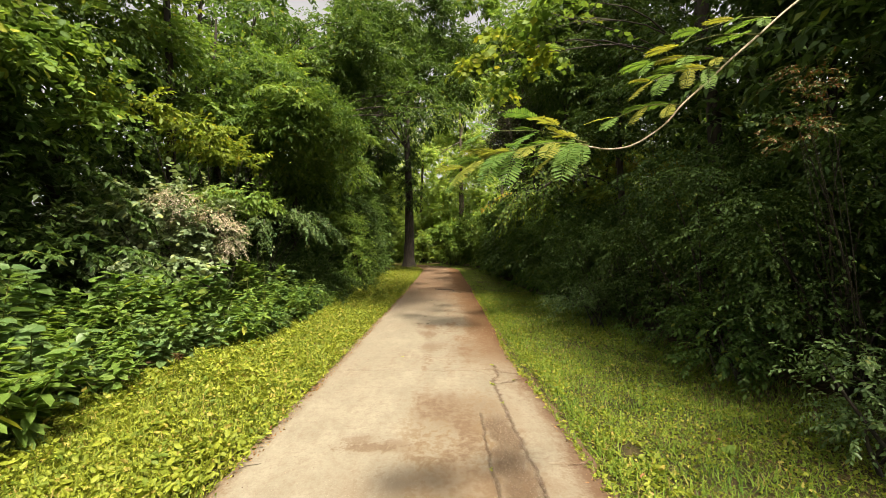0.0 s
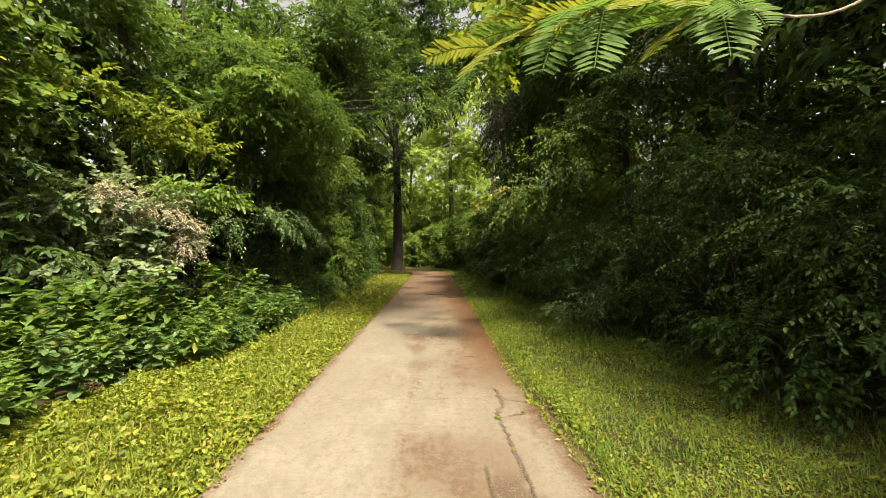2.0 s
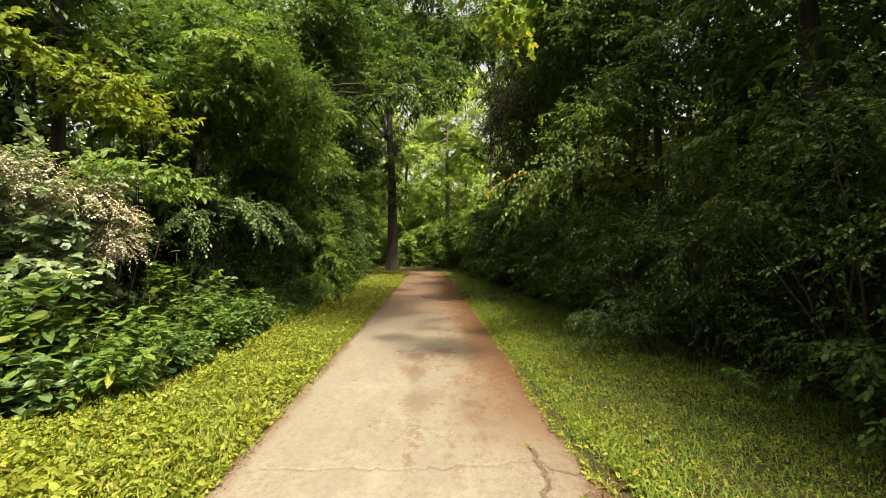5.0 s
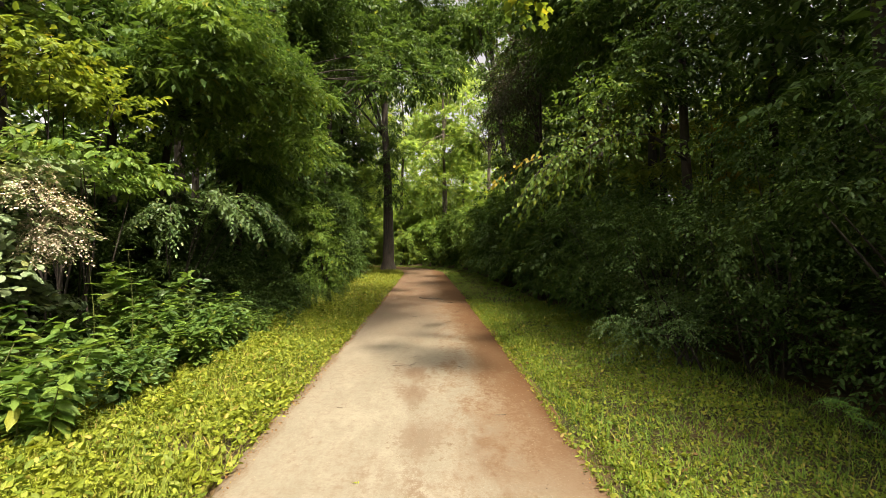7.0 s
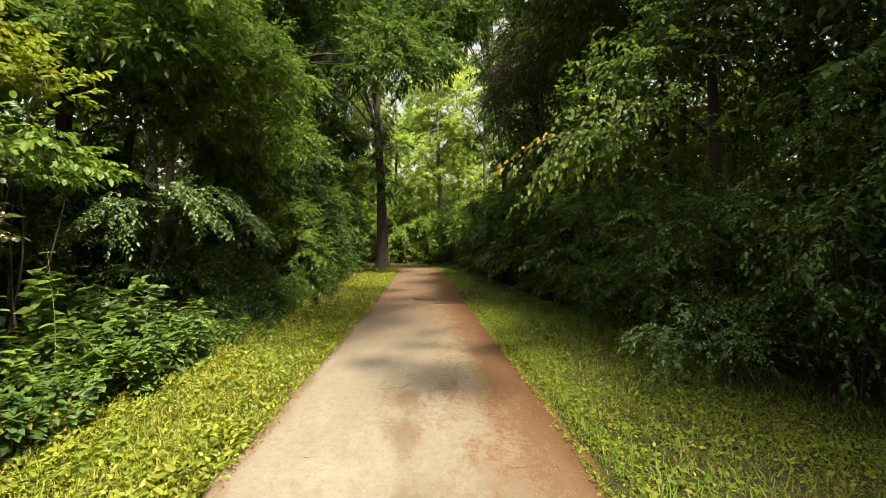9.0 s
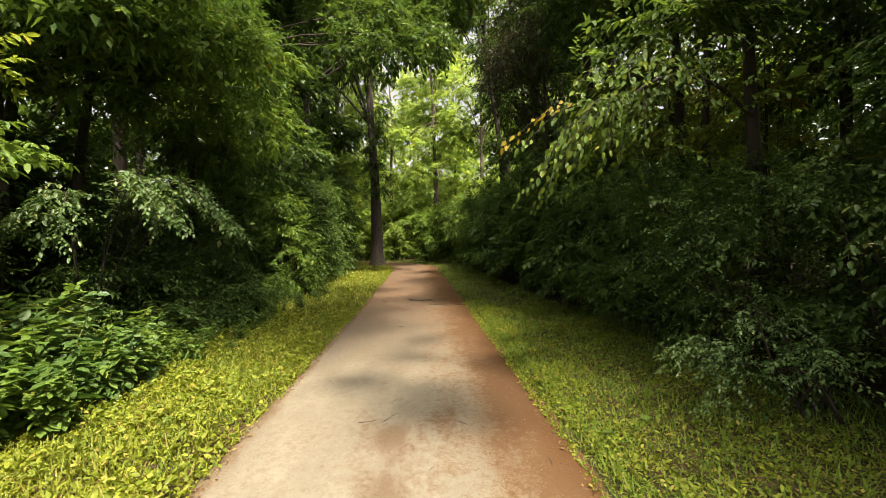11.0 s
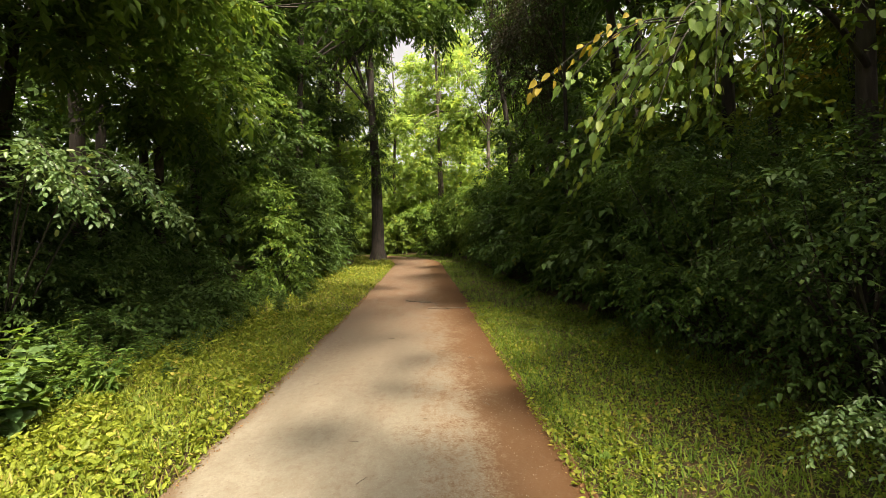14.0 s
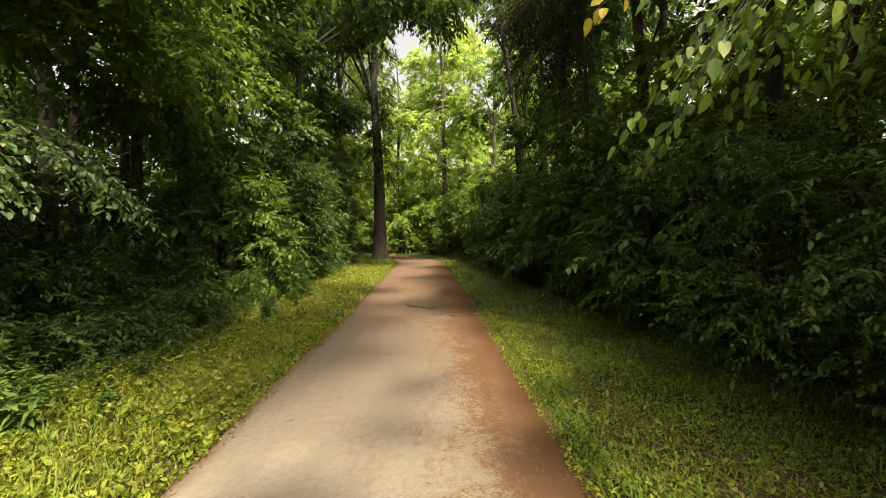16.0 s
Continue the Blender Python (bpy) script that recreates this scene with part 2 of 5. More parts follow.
    wash = ramp(nt, sums(nt, "ADD", sep.outputs[0], sums(nt, "MULTIPLY", ragged, 1.5)), 0.0, 0.65)
    left = ramp(nt, sums(nt, "ADD", sep.outputs[0], sums(nt, "MULTIPLY", ragged, 0.30)), -1.60, -1.42, 1.0, 0.0)
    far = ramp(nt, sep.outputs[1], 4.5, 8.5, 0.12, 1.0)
    # whole path darkens with distance: rusty soil and tree shade in one colour
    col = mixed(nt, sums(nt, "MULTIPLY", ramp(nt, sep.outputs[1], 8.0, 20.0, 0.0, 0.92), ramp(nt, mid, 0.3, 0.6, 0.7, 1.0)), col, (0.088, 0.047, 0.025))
    crack = nt.nodes.new("ShaderNodeAttribute")
    crack.attribute_name = "crack"
    col = mixed(nt, sums(nt, "MULTIPLY", crack.outputs["Fac"], ramp(nt, fine, 0.3, 0.6, 1.0, 0.55)), col, (0.040, 0.025, 0.013))
    patch = nt.nodes.new("ShaderNodeAttribute")
    patch.attribute_name = "gravel"
    col = mixed(nt, sums(nt, "MULTIPLY", patch.outputs["Fac"], ramp(nt, fine, 0.30, 0.6, 0.45, 1.0)), col, (0.062, 0.041, 0.024))
    col = mixed(nt, ramp(nt, fine, 0.42, 0.70, 0.0, 0.42), col, (0.106, 0.080, 0.058))
    col = mixed(nt, ramp(nt, grit, 0.62, 0.75, 0.0, 0.4), col, (0.34, 0.30, 0.24))
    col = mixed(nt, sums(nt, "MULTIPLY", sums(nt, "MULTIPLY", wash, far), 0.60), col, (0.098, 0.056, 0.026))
    rim = ramp(nt, sums(nt, "ADD", sep.outputs[0], sums(nt, "MULTIPLY", ragged, 0.30)), 0.88, 1.10)
    col = mixed(nt, sums(nt, "MULTIPLY", rim, 0.85), col, (0.062, 0.032, 0.016))
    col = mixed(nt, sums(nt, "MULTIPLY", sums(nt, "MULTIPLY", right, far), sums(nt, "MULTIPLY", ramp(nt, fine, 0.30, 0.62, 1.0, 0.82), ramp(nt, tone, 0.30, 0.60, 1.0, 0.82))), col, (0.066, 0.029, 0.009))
    col = mixed(nt, sums(nt, "MULTIPLY", left, 0.8), col, (0.078, 0.045, 0.022))
    blot = sums(nt, "MULTIPLY", ramp(nt, tone, 0.60, 0.70), ramp(nt, speck, 0.46, 0.58))
    col = mixed(nt, sums(nt, "MULTIPLY", blot, 0.6), col, (0.070, 0.043, 0.026))
    col = mixed(nt, ramp(nt, speck, 0.61, 0.71, 0.0, 0.5), col, (0.080, 0.056, 0.037))
    col = mixed(nt, ramp(nt, noise_at(nt, pos, 120.0, 3, 0.6), 0.64, 0.72, 0.0, 0.4), col, (0.26, 0.22, 0.17))
    nt.links.new(col, bsdf.inputs["Base Color"])
    bsdf.inputs["Roughness"].default_value = 0.93
    bsdf.inputs["Specular IOR Level"].default_value = 0.2
    relief = sums(nt, "ADD", sums(nt, "MULTIPLY", fine, 0.7), sums(nt, "MULTIPLY", grit, 0.5))
    nt.links.new(bump(nt, relief, 0.30, 0.005), bsdf.inputs["Normal"])
    return m


SOIL, ROAD = soil_material(), road_material()

# ------------------------------------------------------------------ mesh helpers
rng = np.random.default_rng(7)


def mesh_np(name, verts, faces, material, smooth=False):
    """A mesh from arrays: verts (n, 3), faces (m, k)."""
    verts, faces = np.asarray(verts, np.float32), np.asarray(faces, np.int32)
    me = bpy.data.meshes.new(name)
    me.vertices.add(len(verts))
    me.vertices.foreach_set("co", verts.ravel())
    me.loops.add(faces.size)
    me.loops.foreach_set("vertex_index", faces.ravel())
    me.polygons.add(len(faces))
    me.polygons.foreach_set("loop_start", np.arange(0, faces.size, faces.shape[1], dtype=np.int32))
    if smooth:
        me.polygons.foreach_set("use_smooth", np.ones(len(faces), bool))
    me.update(calc_edges=True)
    me.materials.append(material)
    return me


def part(name, me, parent, label="", kind=""):
    ob = new(name, me)
    ob.parent = parent
    return tagged(ob, label, kind=kind)


def thing(name, place, label, category, group="", kind=""):
    ob = new(name)
    ob.location = place
    ob.empty_display_size = 0.2
    return tagged(ob, label, category, group, kind)


def smooth_line(points, n):
    """n points on a smooth line through the given ones."""
    p = np.asarray(points, float)
    p = np.vstack([2 * p[0] - p[1], p, 2 * p[-1] - p[-2]])
    u = np.linspace(0, len(p) - 3 - 1e-6, n)
    i = u.astype(int)
    f = (u - i)[:, None]
    a, b, c, d = p[i], p[i + 1], p[i + 2], p[i + 3]
    return 0.5 * (2 * b + (c - a) * f + (2 * a - 5 * b + 4 * c - d) * f ** 2 + (3 * b - a - 3 * c + d) * f ** 3)


def tube(line, radii, sides=7, rough=0.0):
    """Verts and quads of a closed tube along a line."""
    line = np.asarray(line, float)
    n = len(line)
    radii = np.broadcast_to(np.asarray(radii, float), (n,))
    d = np.gradient(line, axis=0)
    d /= np.linalg.norm(d, axis=1)[:, None] + 1e-9
    ref = np.array([0.31, 0.95, 0.05]) if abs(d[:, 2]).mean() > 0.5 else np.array([0, 0.1, 1.0])
    u = np.cross(d, ref)
    u /= np.linalg.norm(u, axis=1)[:, None] + 1e-9
    w = np.cross(d, u)
    a = np.linspace(0, 2 * np.pi, sides, endpoint=False)
    r = radii[:, None] * (1 + rough * rng.standard_normal((n, sides)))
    v = line[:, None] + r[..., None] * (np.cos(a)[None, :, None] * u[:, None] + np.sin(a)[None, :, None] * w[:, None])
    i, j = np.meshgrid(np.arange(n - 1), np.arange(sides), indexing="ij")
    k = (j + 1) % sides
    f = np.stack([i * sides + j, i * sides + k, (i + 1) * sides + k, (i + 1) * sides + j], -1).reshape(-1, 4)
    return v.reshape(-1, 3), f


def joined(pieces):
    vs, fs, base = [], [], 0
    for v, f in pieces:
        vs.append(v)
        fs.append(f + base)
        base += len(v)
    return np.vstack(vs), np.vstack(fs)


# leaf blades: base at the origin, along +y, upper face to +z, one long
def blade(width, fold=0.10, curl=-0.10, belly=0.38):
    return (np.array([(0, 0, 0), (width * 0.85, belly * 0.62, fold * 0.8), (width * 0.80, belly + 0.30, fold * 0.7 + curl * 0.4), (0, 1, curl),
                      (-width * 0.80, belly + 0.30, fold * 0.7 + curl * 0.4), (-width * 0.85, belly * 0.62, fold * 0.8)]),
            np.array([(0, 1, 2, 3), (0, 3, 4, 5)]))


def kite(width, fold=0.08):
    return np.array([(0, 0, 0), (width, 0.38, fold), (0, 1, -0.10), (-width, 0.38, fold)]), np.array([(0, 1, 2, 3)])


OVATE, LANCE, ROUND = blade(0.27), blade(0.15, 0.06, -0.22), blade(0.44, 0.06, -0.05, 0.42)
KITE, KITE_WIDE, KITE_SLIM = kite(0.22), kite(0.36), kite(0.14)


def rotations(forward, up):
    """Frames whose y is forward and whose z leans to up."""
    y = forward / (np.linalg.norm(forward, axis=-1, keepdims=True) + 1e-9)
    x = np.cross(y, up)
    x /= np.linalg.norm(x, axis=-1, keepdims=True) + 1e-9
    z = np.cross(x, y)
    return np.stack([x, y, z], -1)


def stamped(template, R, P, S):
    """Copies of a template, turned by R (n,3,3), scaled by S (n), placed at P (n,3)."""
    tv, tf = template
    v = np.einsum("nij,vj->nvi", R, tv) * S[:, None, None] + P[:, None]
    f = tf[None] + (np.arange(len(P)) * len(tv))[:, None, None]
    return v.reshape(-1, 3), f.reshape(-1, tf.shape[1])


def sprays(template, points, out, leaf, count=13, length=0.45, droop=0.35, spread=1.0):
    """Leafy twigs that start at points and grow along out; leaves stand in two rows and hang a little."""
    n = len(points)
    s = rng.uniform(0.7, 1.3, n)
    t = (np.arange(count) + 0.7) / count
    d = out / (np.linalg.norm(out, axis=1, keepdims=True) + 1e-9)
    up = np.array([0, 0, 1.0]) + 0.35 * rng.standard_normal((n, 3))
    F = rotations(d, up)
    line = np.stack([0.10 * np.sin(4 * t), t, -droop * t ** 2], -1) * length
    P = points[:, None] + np.einsum("nij,tj->nti", F, line) * s[:, None, None]
    side = np.where(np.arange(count) % 2 == 0, 1.0, -1.0)
    ang = side * (0.95 - 0.75 * (t > 0.93)) * spread
    f = np.stack([np.sin(ang), np.cos(ang), -0.22 - 0.35 * t], -1)
    f = np.einsum("nij,tj->nti", F, f) + 0.28 * rng.standard_normal((n, count, 3))
    f[..., 2] -= 0.12
    upl = np.array([0, 0, 1.0]) + 0.33 * rng.standard_normal((n, count, 3))
    R = rotations(f.reshape(-1, 3), upl.reshape(-1, 3))
    S = (leaf * s[:, None] ** 0.5 * rng.uniform(0.65, 1.2, (n, count))).ravel()
    return stamped(template, R, P.reshape(-1, 3), S)


def shell(lobes, n, inner=0.5, low=-0.75, clump=0.9):
    """n points in the outer part of a bunch of ellipsoids, in clumps, with the way outwards."""
    C, Q = np.array([l[0] for l in lobes], float), np.array([l[1] for l in lobes], float)
    w = (Q[:, 0] * Q[:, 2]) ** 1.0
    m = int(n * 2.6)
    k = rng.choice(len(C), m, p=w / w.sum())
    d = rng.standard_normal((m, 3))
    d /= np.linalg.norm(d, axis=1)[:, None]
    r = 1 - (1 - inner) * rng.random(m) ** 1.7
    p = C[k] + d * r[:, None] * Q[k]
    keep = d[:, 2] > low
    q = p * 1.25
    field = np.sin(q[:, 0] * 2.1 + 1.7 * np.sin(q[:, 1] * 1.3)) + np.sin(q[:, 1] * 2.3 + 1.3 * np.sin(q[:, 2] * 1.9)) + np.sin(q[:, 2] * 2.6 + 1.1 * np.sin(q[:, 0] * 1.1))
    keep &= rng.random(m) < 1 / (1 + np.exp(-(field + 0.9) * 2.2 * clump))
    keep &= p[:, 2] > 0.04
    p, d = p[keep][:n], d[keep][:n]
    return p, d


# ------------------------------------------------------------------ ground and path
def rise(x, y):
    """Height of the land: almost level, a slight rise far along the path."""
    x, y = np.asarray(x, float), np.asarray(y, float)
    t = np.clip((y - 20) / 24, 0, 1)
    return 0.24 * t * t * (3 - 2 * t)


def path_middle(y):
    """The path runs straight, then bends to the left behind the big tree."""
    y = np.asarray(y, float)
    return -0.135 - 0.020 * np.clip(y - 33, 0, None) ** 2


def half_width(y, right):
    """From the path's middle to its edge; on the right the grass has crept in for a stretch."""
    y = np.asarray(y, float)
    return np.where(right, 1.27 - 0.09 * np.exp(-((y - 6.8) / 1.6) ** 2) + 0.13 * np.clip((y - 9) / 9, 0, 1), 1.42)


def uneven(x, y):
    return 0.020 * np.sin(1.7 * x + 0.9 * np.sin(1.1 * y)) * np.sin(1.3 * y + 0.5) + 0.012 * np.sin(4.3 * x + 1.0) * np.sin(3.7 * y)


def ground_height(x, y):
    x, y = np.asarray(x, float), np.asarray(y, float)
    off = np.abs(x - path_middle(y))
    under = np.clip((off - half_width(y, x > path_middle(y)) - 0.05) / 0.14, 0, 1)
    wide = np.clip((off - 3.0) / 3.0, 0, 1)
    return rise(x, y) - 0.07 + under * (0.075 + uneven(x, y)) + 0.05 * wide


def grid_faces(nx, ny):
    i, j = np.meshgrid(np.arange(ny - 1), np.arange(nx - 1), indexing="ij")
    a = i * nx + j
    return np.stack([a, a + 1, a + nx + 1, a + nx], -1).reshape(-1, 4)


def build_ground():
    xs = np.unique(np.concatenate([-np.geomspace(12, 900, 16), np.linspace(-12, 12, 97), np.geomspace(12, 900, 16)]))
    ys = np.unique(np.concatenate([-np.geomspace(3, 900, 16), np.linspace(-3, 60, 190), np.geomspace(60, 1200, 16)]))
    X, Y = np.meshgrid(xs, ys)
    ob = new("ground", mesh_np("ground", np.stack([X, Y, ground_height(X, Y)], -1).reshape(-1, 3), grid_faces(len(xs), len(ys)), SOIL, True))
    tagged(ob, "brown woodland soil with leaf litter", "ground", kind="structure")


def to_line(X, Y, pts):
    """Distance of every point to a broken line."""
    best = np.full(X.shape, 9.0)
    for (ax, ay), (bx, by) in zip(pts[:-1], pts[1:]):
        dx, dy = bx - ax, by - ay
        t = np.clip(((X - ax) * dx + (Y - ay) * dy) / (dx * dx + dy * dy), 0, 1)
        best = np.minimum(best, np.hypot(X - ax - t * dx, Y - ay - t * dy))
    return best


def jagged(a, b, n, amp, seed):
    r = np.random.default_rng(seed)
    t = np.linspace(0, 1, n)
    p = np.outer(1 - t, a) + np.outer(t, b)
    p[1:-1] += r.uniform(-amp, amp, (n - 2, 2))
    return [tuple(q) for q in p]


CRACKS = []


def build_path():
    s = np.linspace(-1.40, 1.40, 260)
    ys = np.concatenate([np.arange(-18, -4, 0.5), np.arange(-4, 1.0, 0.12), np.arange(1.0, 7.0, 0.016), np.arange(7.0, 20, 0.16), np.arange(20, 62, 0.5)])
    S, Y = np.meshgrid(s, ys)
    X = path_middle(Y) + S * (half_width(Y, S > 0) + 0.06) / 1.40
    edge = 0.025 * np.sin(Y * 2.1) * np.sin(Y * 0.7) + 0.012 * np.sin(Y * 7.3) + 0.012 * np.sin(Y * 17.0)
    X = X + np.clip((np.abs(S) - 1.1) / 0.30, 0, 1) * np.sign(S) * edge
    Z = rise(X, Y) + 0.004 * np.sin(3.1 * X) * np.sin(1.9 * Y) - 0.045 * np.clip((np.abs(S) - 1.33) / 0.07, 0, 1) ** 2
    cracks = [(jagged((-1.32, 5.90), (-0.30, 5.82), 14, 0.035, 3), 0.009),
              (jagged((-0.30, 5.82), (0.70, 5.93), 14, 0.035, 13), 0.010),
              (jagged((0.70, 6.20), (0.72, 5.70), 7, 0.03, 4), 0.016),
              (jagged((0.72, 5.70), (0.62, 5.24), 8, 0.04, 5), 0.016),
              (jagged((0.63, 5.26), (1.03, 5.46), 9, 0.03, 6), 0.014),
              (jagged((0.63, 5.24), (0.65, 4.20), 26, 0.016, 7), 0.012),
              (jagged((0.65, 4.20), (0.71, 2.40), 40, 0.016, 8), 0.011),
              (jagged((0.37, 4.30), (0.36, 1.20), 30, 0.013, 9), 0.010),
              (jagged((0.83, 3.29), (1.14, 3.28), 6, 0.012, 10), 0.006),
              (jagged((0.72, 5.92), (1.08, 5.62), 8, 0.05, 12), 0.013)]
    groove = np.zeros_like(X)
    frayed = 1.0 + 0.45 * np.sin(41 * X + 3 * np.sin(17 * Y)) * np.sin(37 * Y + 2 * np.sin(23 * X)) + 0.35 * np.sin(97 * Y) * np.sin(83 * X)
    for pts, width in cracks:
        groove = np.maximum(groove, np.clip(1.4 - to_line(X, Y, pts) / (width * np.clip(frayed, 0.35, 1.8)), 0, 1))
    # a strip along the right where the paving has broken up to gravel
    wob = 0.03 * np.sin(9 * Y) + 0.02 * np.sin(23 * Y)
    gravel = np.clip((X - 0.39 - wob) / 0.05, 0, 1) * np.clip((0.67 + wob - X) / 0.05, 0, 1) * np.clip((4.3 - Y) / 0.25, 0, 1)
    r = np.random.default_rng(2)
    Z = Z - 0.022 * groove - gravel * (0.014 - 0.010 * r.random(X.shape))
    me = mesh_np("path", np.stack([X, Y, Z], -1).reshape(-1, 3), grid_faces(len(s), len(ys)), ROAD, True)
    CRACKS.extend(pts for pts, _ in cracks)
    for key, val in (("crack", groove), ("gravel", gravel)):
        att = me.attributes.new(key, "FLOAT", "POINT")
        att.data.foreach_set("value", val.astype(np.float32).ravel())
    tagged(new("path", me), "pale cracked paved path under tan dust, rusty soil along its edges", "path", kind="structure")


build_ground()
build_path()


# ------------------------------------------------------------------ grass verges
def verge_points(n, lo, hi, y0, y1):
    """Points between two distances from the path's middle; a negative distance is the left side."""
    y = rng.uniform(y0, y1, n)
    side = rng.uniform(lo, hi, n)
    x = path_middle(y) + side + np.sign(side) * (half_width(y, side > 0) - 1.34)
    on_path = np.abs(x - path_middle(y)) < half_width(y, side > 0) + 0.01
    return np.stack([x, y, np.where(on_path, rise(x, y) - 0.002, ground_height(x, y) - 0.004)], -1)


def upright(n, lean):
    a = rng.uniform(0, 2 * np.pi, n)
    l = np.abs(rng.standard_normal(n)) * lean
    f = np.stack([np.cos(a) * l, np.sin(a) * l, np.ones(n)], -1)
    u = np.stack([-np.cos(a), -np.sin(a), 0.3 * np.ones(n)], -1)
    return rotations(f, u)


TUFT = (np.array([(-0.065, 0, 0), (0.065, 0, 0), (0.018, 1, -0.22), (-0.018, 1, -0.22)]), np.array([(0, 1, 2, 3)]))


def thinned(p, amount=0.5, seed=0.0):
    """Leaves out points in patches, so that soil and thin places show."""
    for cx, cy, rx, ry in ((1.52, 3.48, 0.14, 0.16),):
        p = p[((p[:, 0] - cx) / rx) ** 2 + ((p[:, 1] - cy) / ry) ** 2 > rng.uniform(0.1, 1.5, len(p))]
    f = np.sin(p[:, 0] * 3.1 + seed + 1.4 * np.sin(p[:, 1] * 1.7)) + np.sin(p[:, 1] * 2.6 + seed + 1.2 * np.sin(p[:, 0] * 2.3)) + 0.7 * np.sin(9 * p[:, 0] + 2 * np.sin(7 * p[:, 1]))
    return p[rng.random(len(p)) < 1 - amount / (1 + np.exp(-(f - 0.6) * 2.5))]


def grass(name, label, material, patches, template, height, lean, category="grass"):
    pieces = []
    for n, lo, hi, y0, y1, grow in patches:
        p = thinned(verge_points(n, lo, hi, y0, y1), 0.35)
        S = height * grow * rng.uniform(0.45, 1.25, len(p))
        pieces.append(stamped(template, upright(len(p), lean), p, S))
    v, f = joined(pieces)
    tagged(new(name, mesh_np(name, v, f, material)), label, category, kind="stuff")


GROUNDBLADE, GROUNDKITE = blade(0.29, 0.09, -0.18, 0.36), kite(0.26, 0.10)


def ground_leaves(name, label, material, patches, size):
    pieces = []
    for n, lo, hi, y0, y1, grow in patches:
        p = thinned(verge_points(n, lo, hi, y0, y1), 0.72, 2.0)
        hump = 0.5 + 0.5 * np.sin(p[:, 0] * 5.3 + 1.5 * np.sin(p[:, 1] * 3.1)) * np.sin(p[:, 1] * 4.4 + 1.3 * np.sin(p[:, 0] * 3.7))
        clump = 0.5 + 0.5 * np.sin(p[:, 0] * 13.0 + 2.0 * np.sin(p[:, 1] * 9.0)) * np.sin(p[:, 1] * 11.0 + 2.0 * np.sin(p[:, 0] * 8.0))
        tall = size > 0.051 and hi < 0
        p[:, 2] += (0.004 + (0.05 if tall else 0.02) * rng.random(len(p)) ** 1.4 + (0.16 if tall else 0.03) * (0.45 * hump + 0.55 * clump) * rng.random(len(p)) ** 0.7) * grow
        a = rng.uniform(0, 2 * np.pi, len(p))
        fwd = np.stack([np.cos(a), np.sin(a), rng.uniform(-0.4, 1.1, len(p))], -1)
        up = np.array([0, 0, 1.0]) + 0.8 * rng.standard_normal((len(p), 3))
        pieces.append(stamped(GROUNDBLADE if y0 < 8 else GROUNDKITE, rotations(fwd, up), p, size * grow * (0.4 + 1.1 * rng.random(len(p)) ** 1.8) * (0.8 + 0.4 * hump)))
    v, f = joined(pieces)
    tagged(new(name, mesh_np(name, v, f, material)), label, "ground cover", kind="stuff")


grass("grass", "short yellow-green grass in a sunlit tone along the path", GRASS,
      [(30000, -3.9, -1.36, -6, 1.2, 1.3), (12000, -3.9, -1.36, -14, -6, 1.6), (32000, -3.7, -1.36, 1.2, 7, 1.15), (36000, -4.0, -1.36, 7, 16, 1.2), (24000, -4.9, -1.36, 16, 34, 1.5), (9000, -4.0, -1.36, 34, 60, 2.0)], TUFT, 0.100, 0.9)
grass("grass", "denser green grass in a shaded tone along the path", GRASS_SHADE,
      [(36000, 1.36, 4.2, -6, 1.2, 1.2), (14000, 1.36, 4.2, -14, -6, 1.6), (9000, 1.31, 1.6, 1.2, 14, 0.9), (40000, 1.36, 4.4, 1.2, 7, 1.1), (42000, 1.36, 4.3, 7, 16, 1.2), (24000, 1.36, 3.6, 16, 34, 1.5), (9000, 1.36, 3.6, 34, 60, 2.0)], TUFT, 0.066, 1.4)
ground_leaves("ground_ivy", "yellow-green broad-leaved ground cover in the grass", GROUNDLEAF,
              [(42000, -3.6, -1.37, 1.2, 7, 0.95), (46000, -3.7, -1.37, 7, 17, 0.98), (4500, -3.9, -1.37, 17, 32, 1.7), (20000, -3.6, -1.37, -6, 1.2, 1.1), (12000, 1.4, 3.8, -6, 1.2, 0.7), (2600, -1.42, -1.28, 1.2, 18, 0.75), (7000, 1.28, 1.46, 1.2, 18, 0.62), (14000, 1.34, 1.9, 1.2, 18, 0.75), (22000, 1.5, 3.8, 1.2, 7, 0.62), (34000, 1.5, 3.7, 7.0, 17, 0.70)], 0.0515)
ground_leaves("leaf_litter", "dry brown fallen leaves along the verges", LEAF_DRY,
              [(500, -3.6, -1.25, 1.5, 16, 0.7), (4500, -1.42, -1.24, 1.5, 20, 0.38), (1600, 1.24, 1.42, 1.5, 20, 0.34), (700, 1.2, 3.5, 1.5, 16, 0.7)], 0.05)


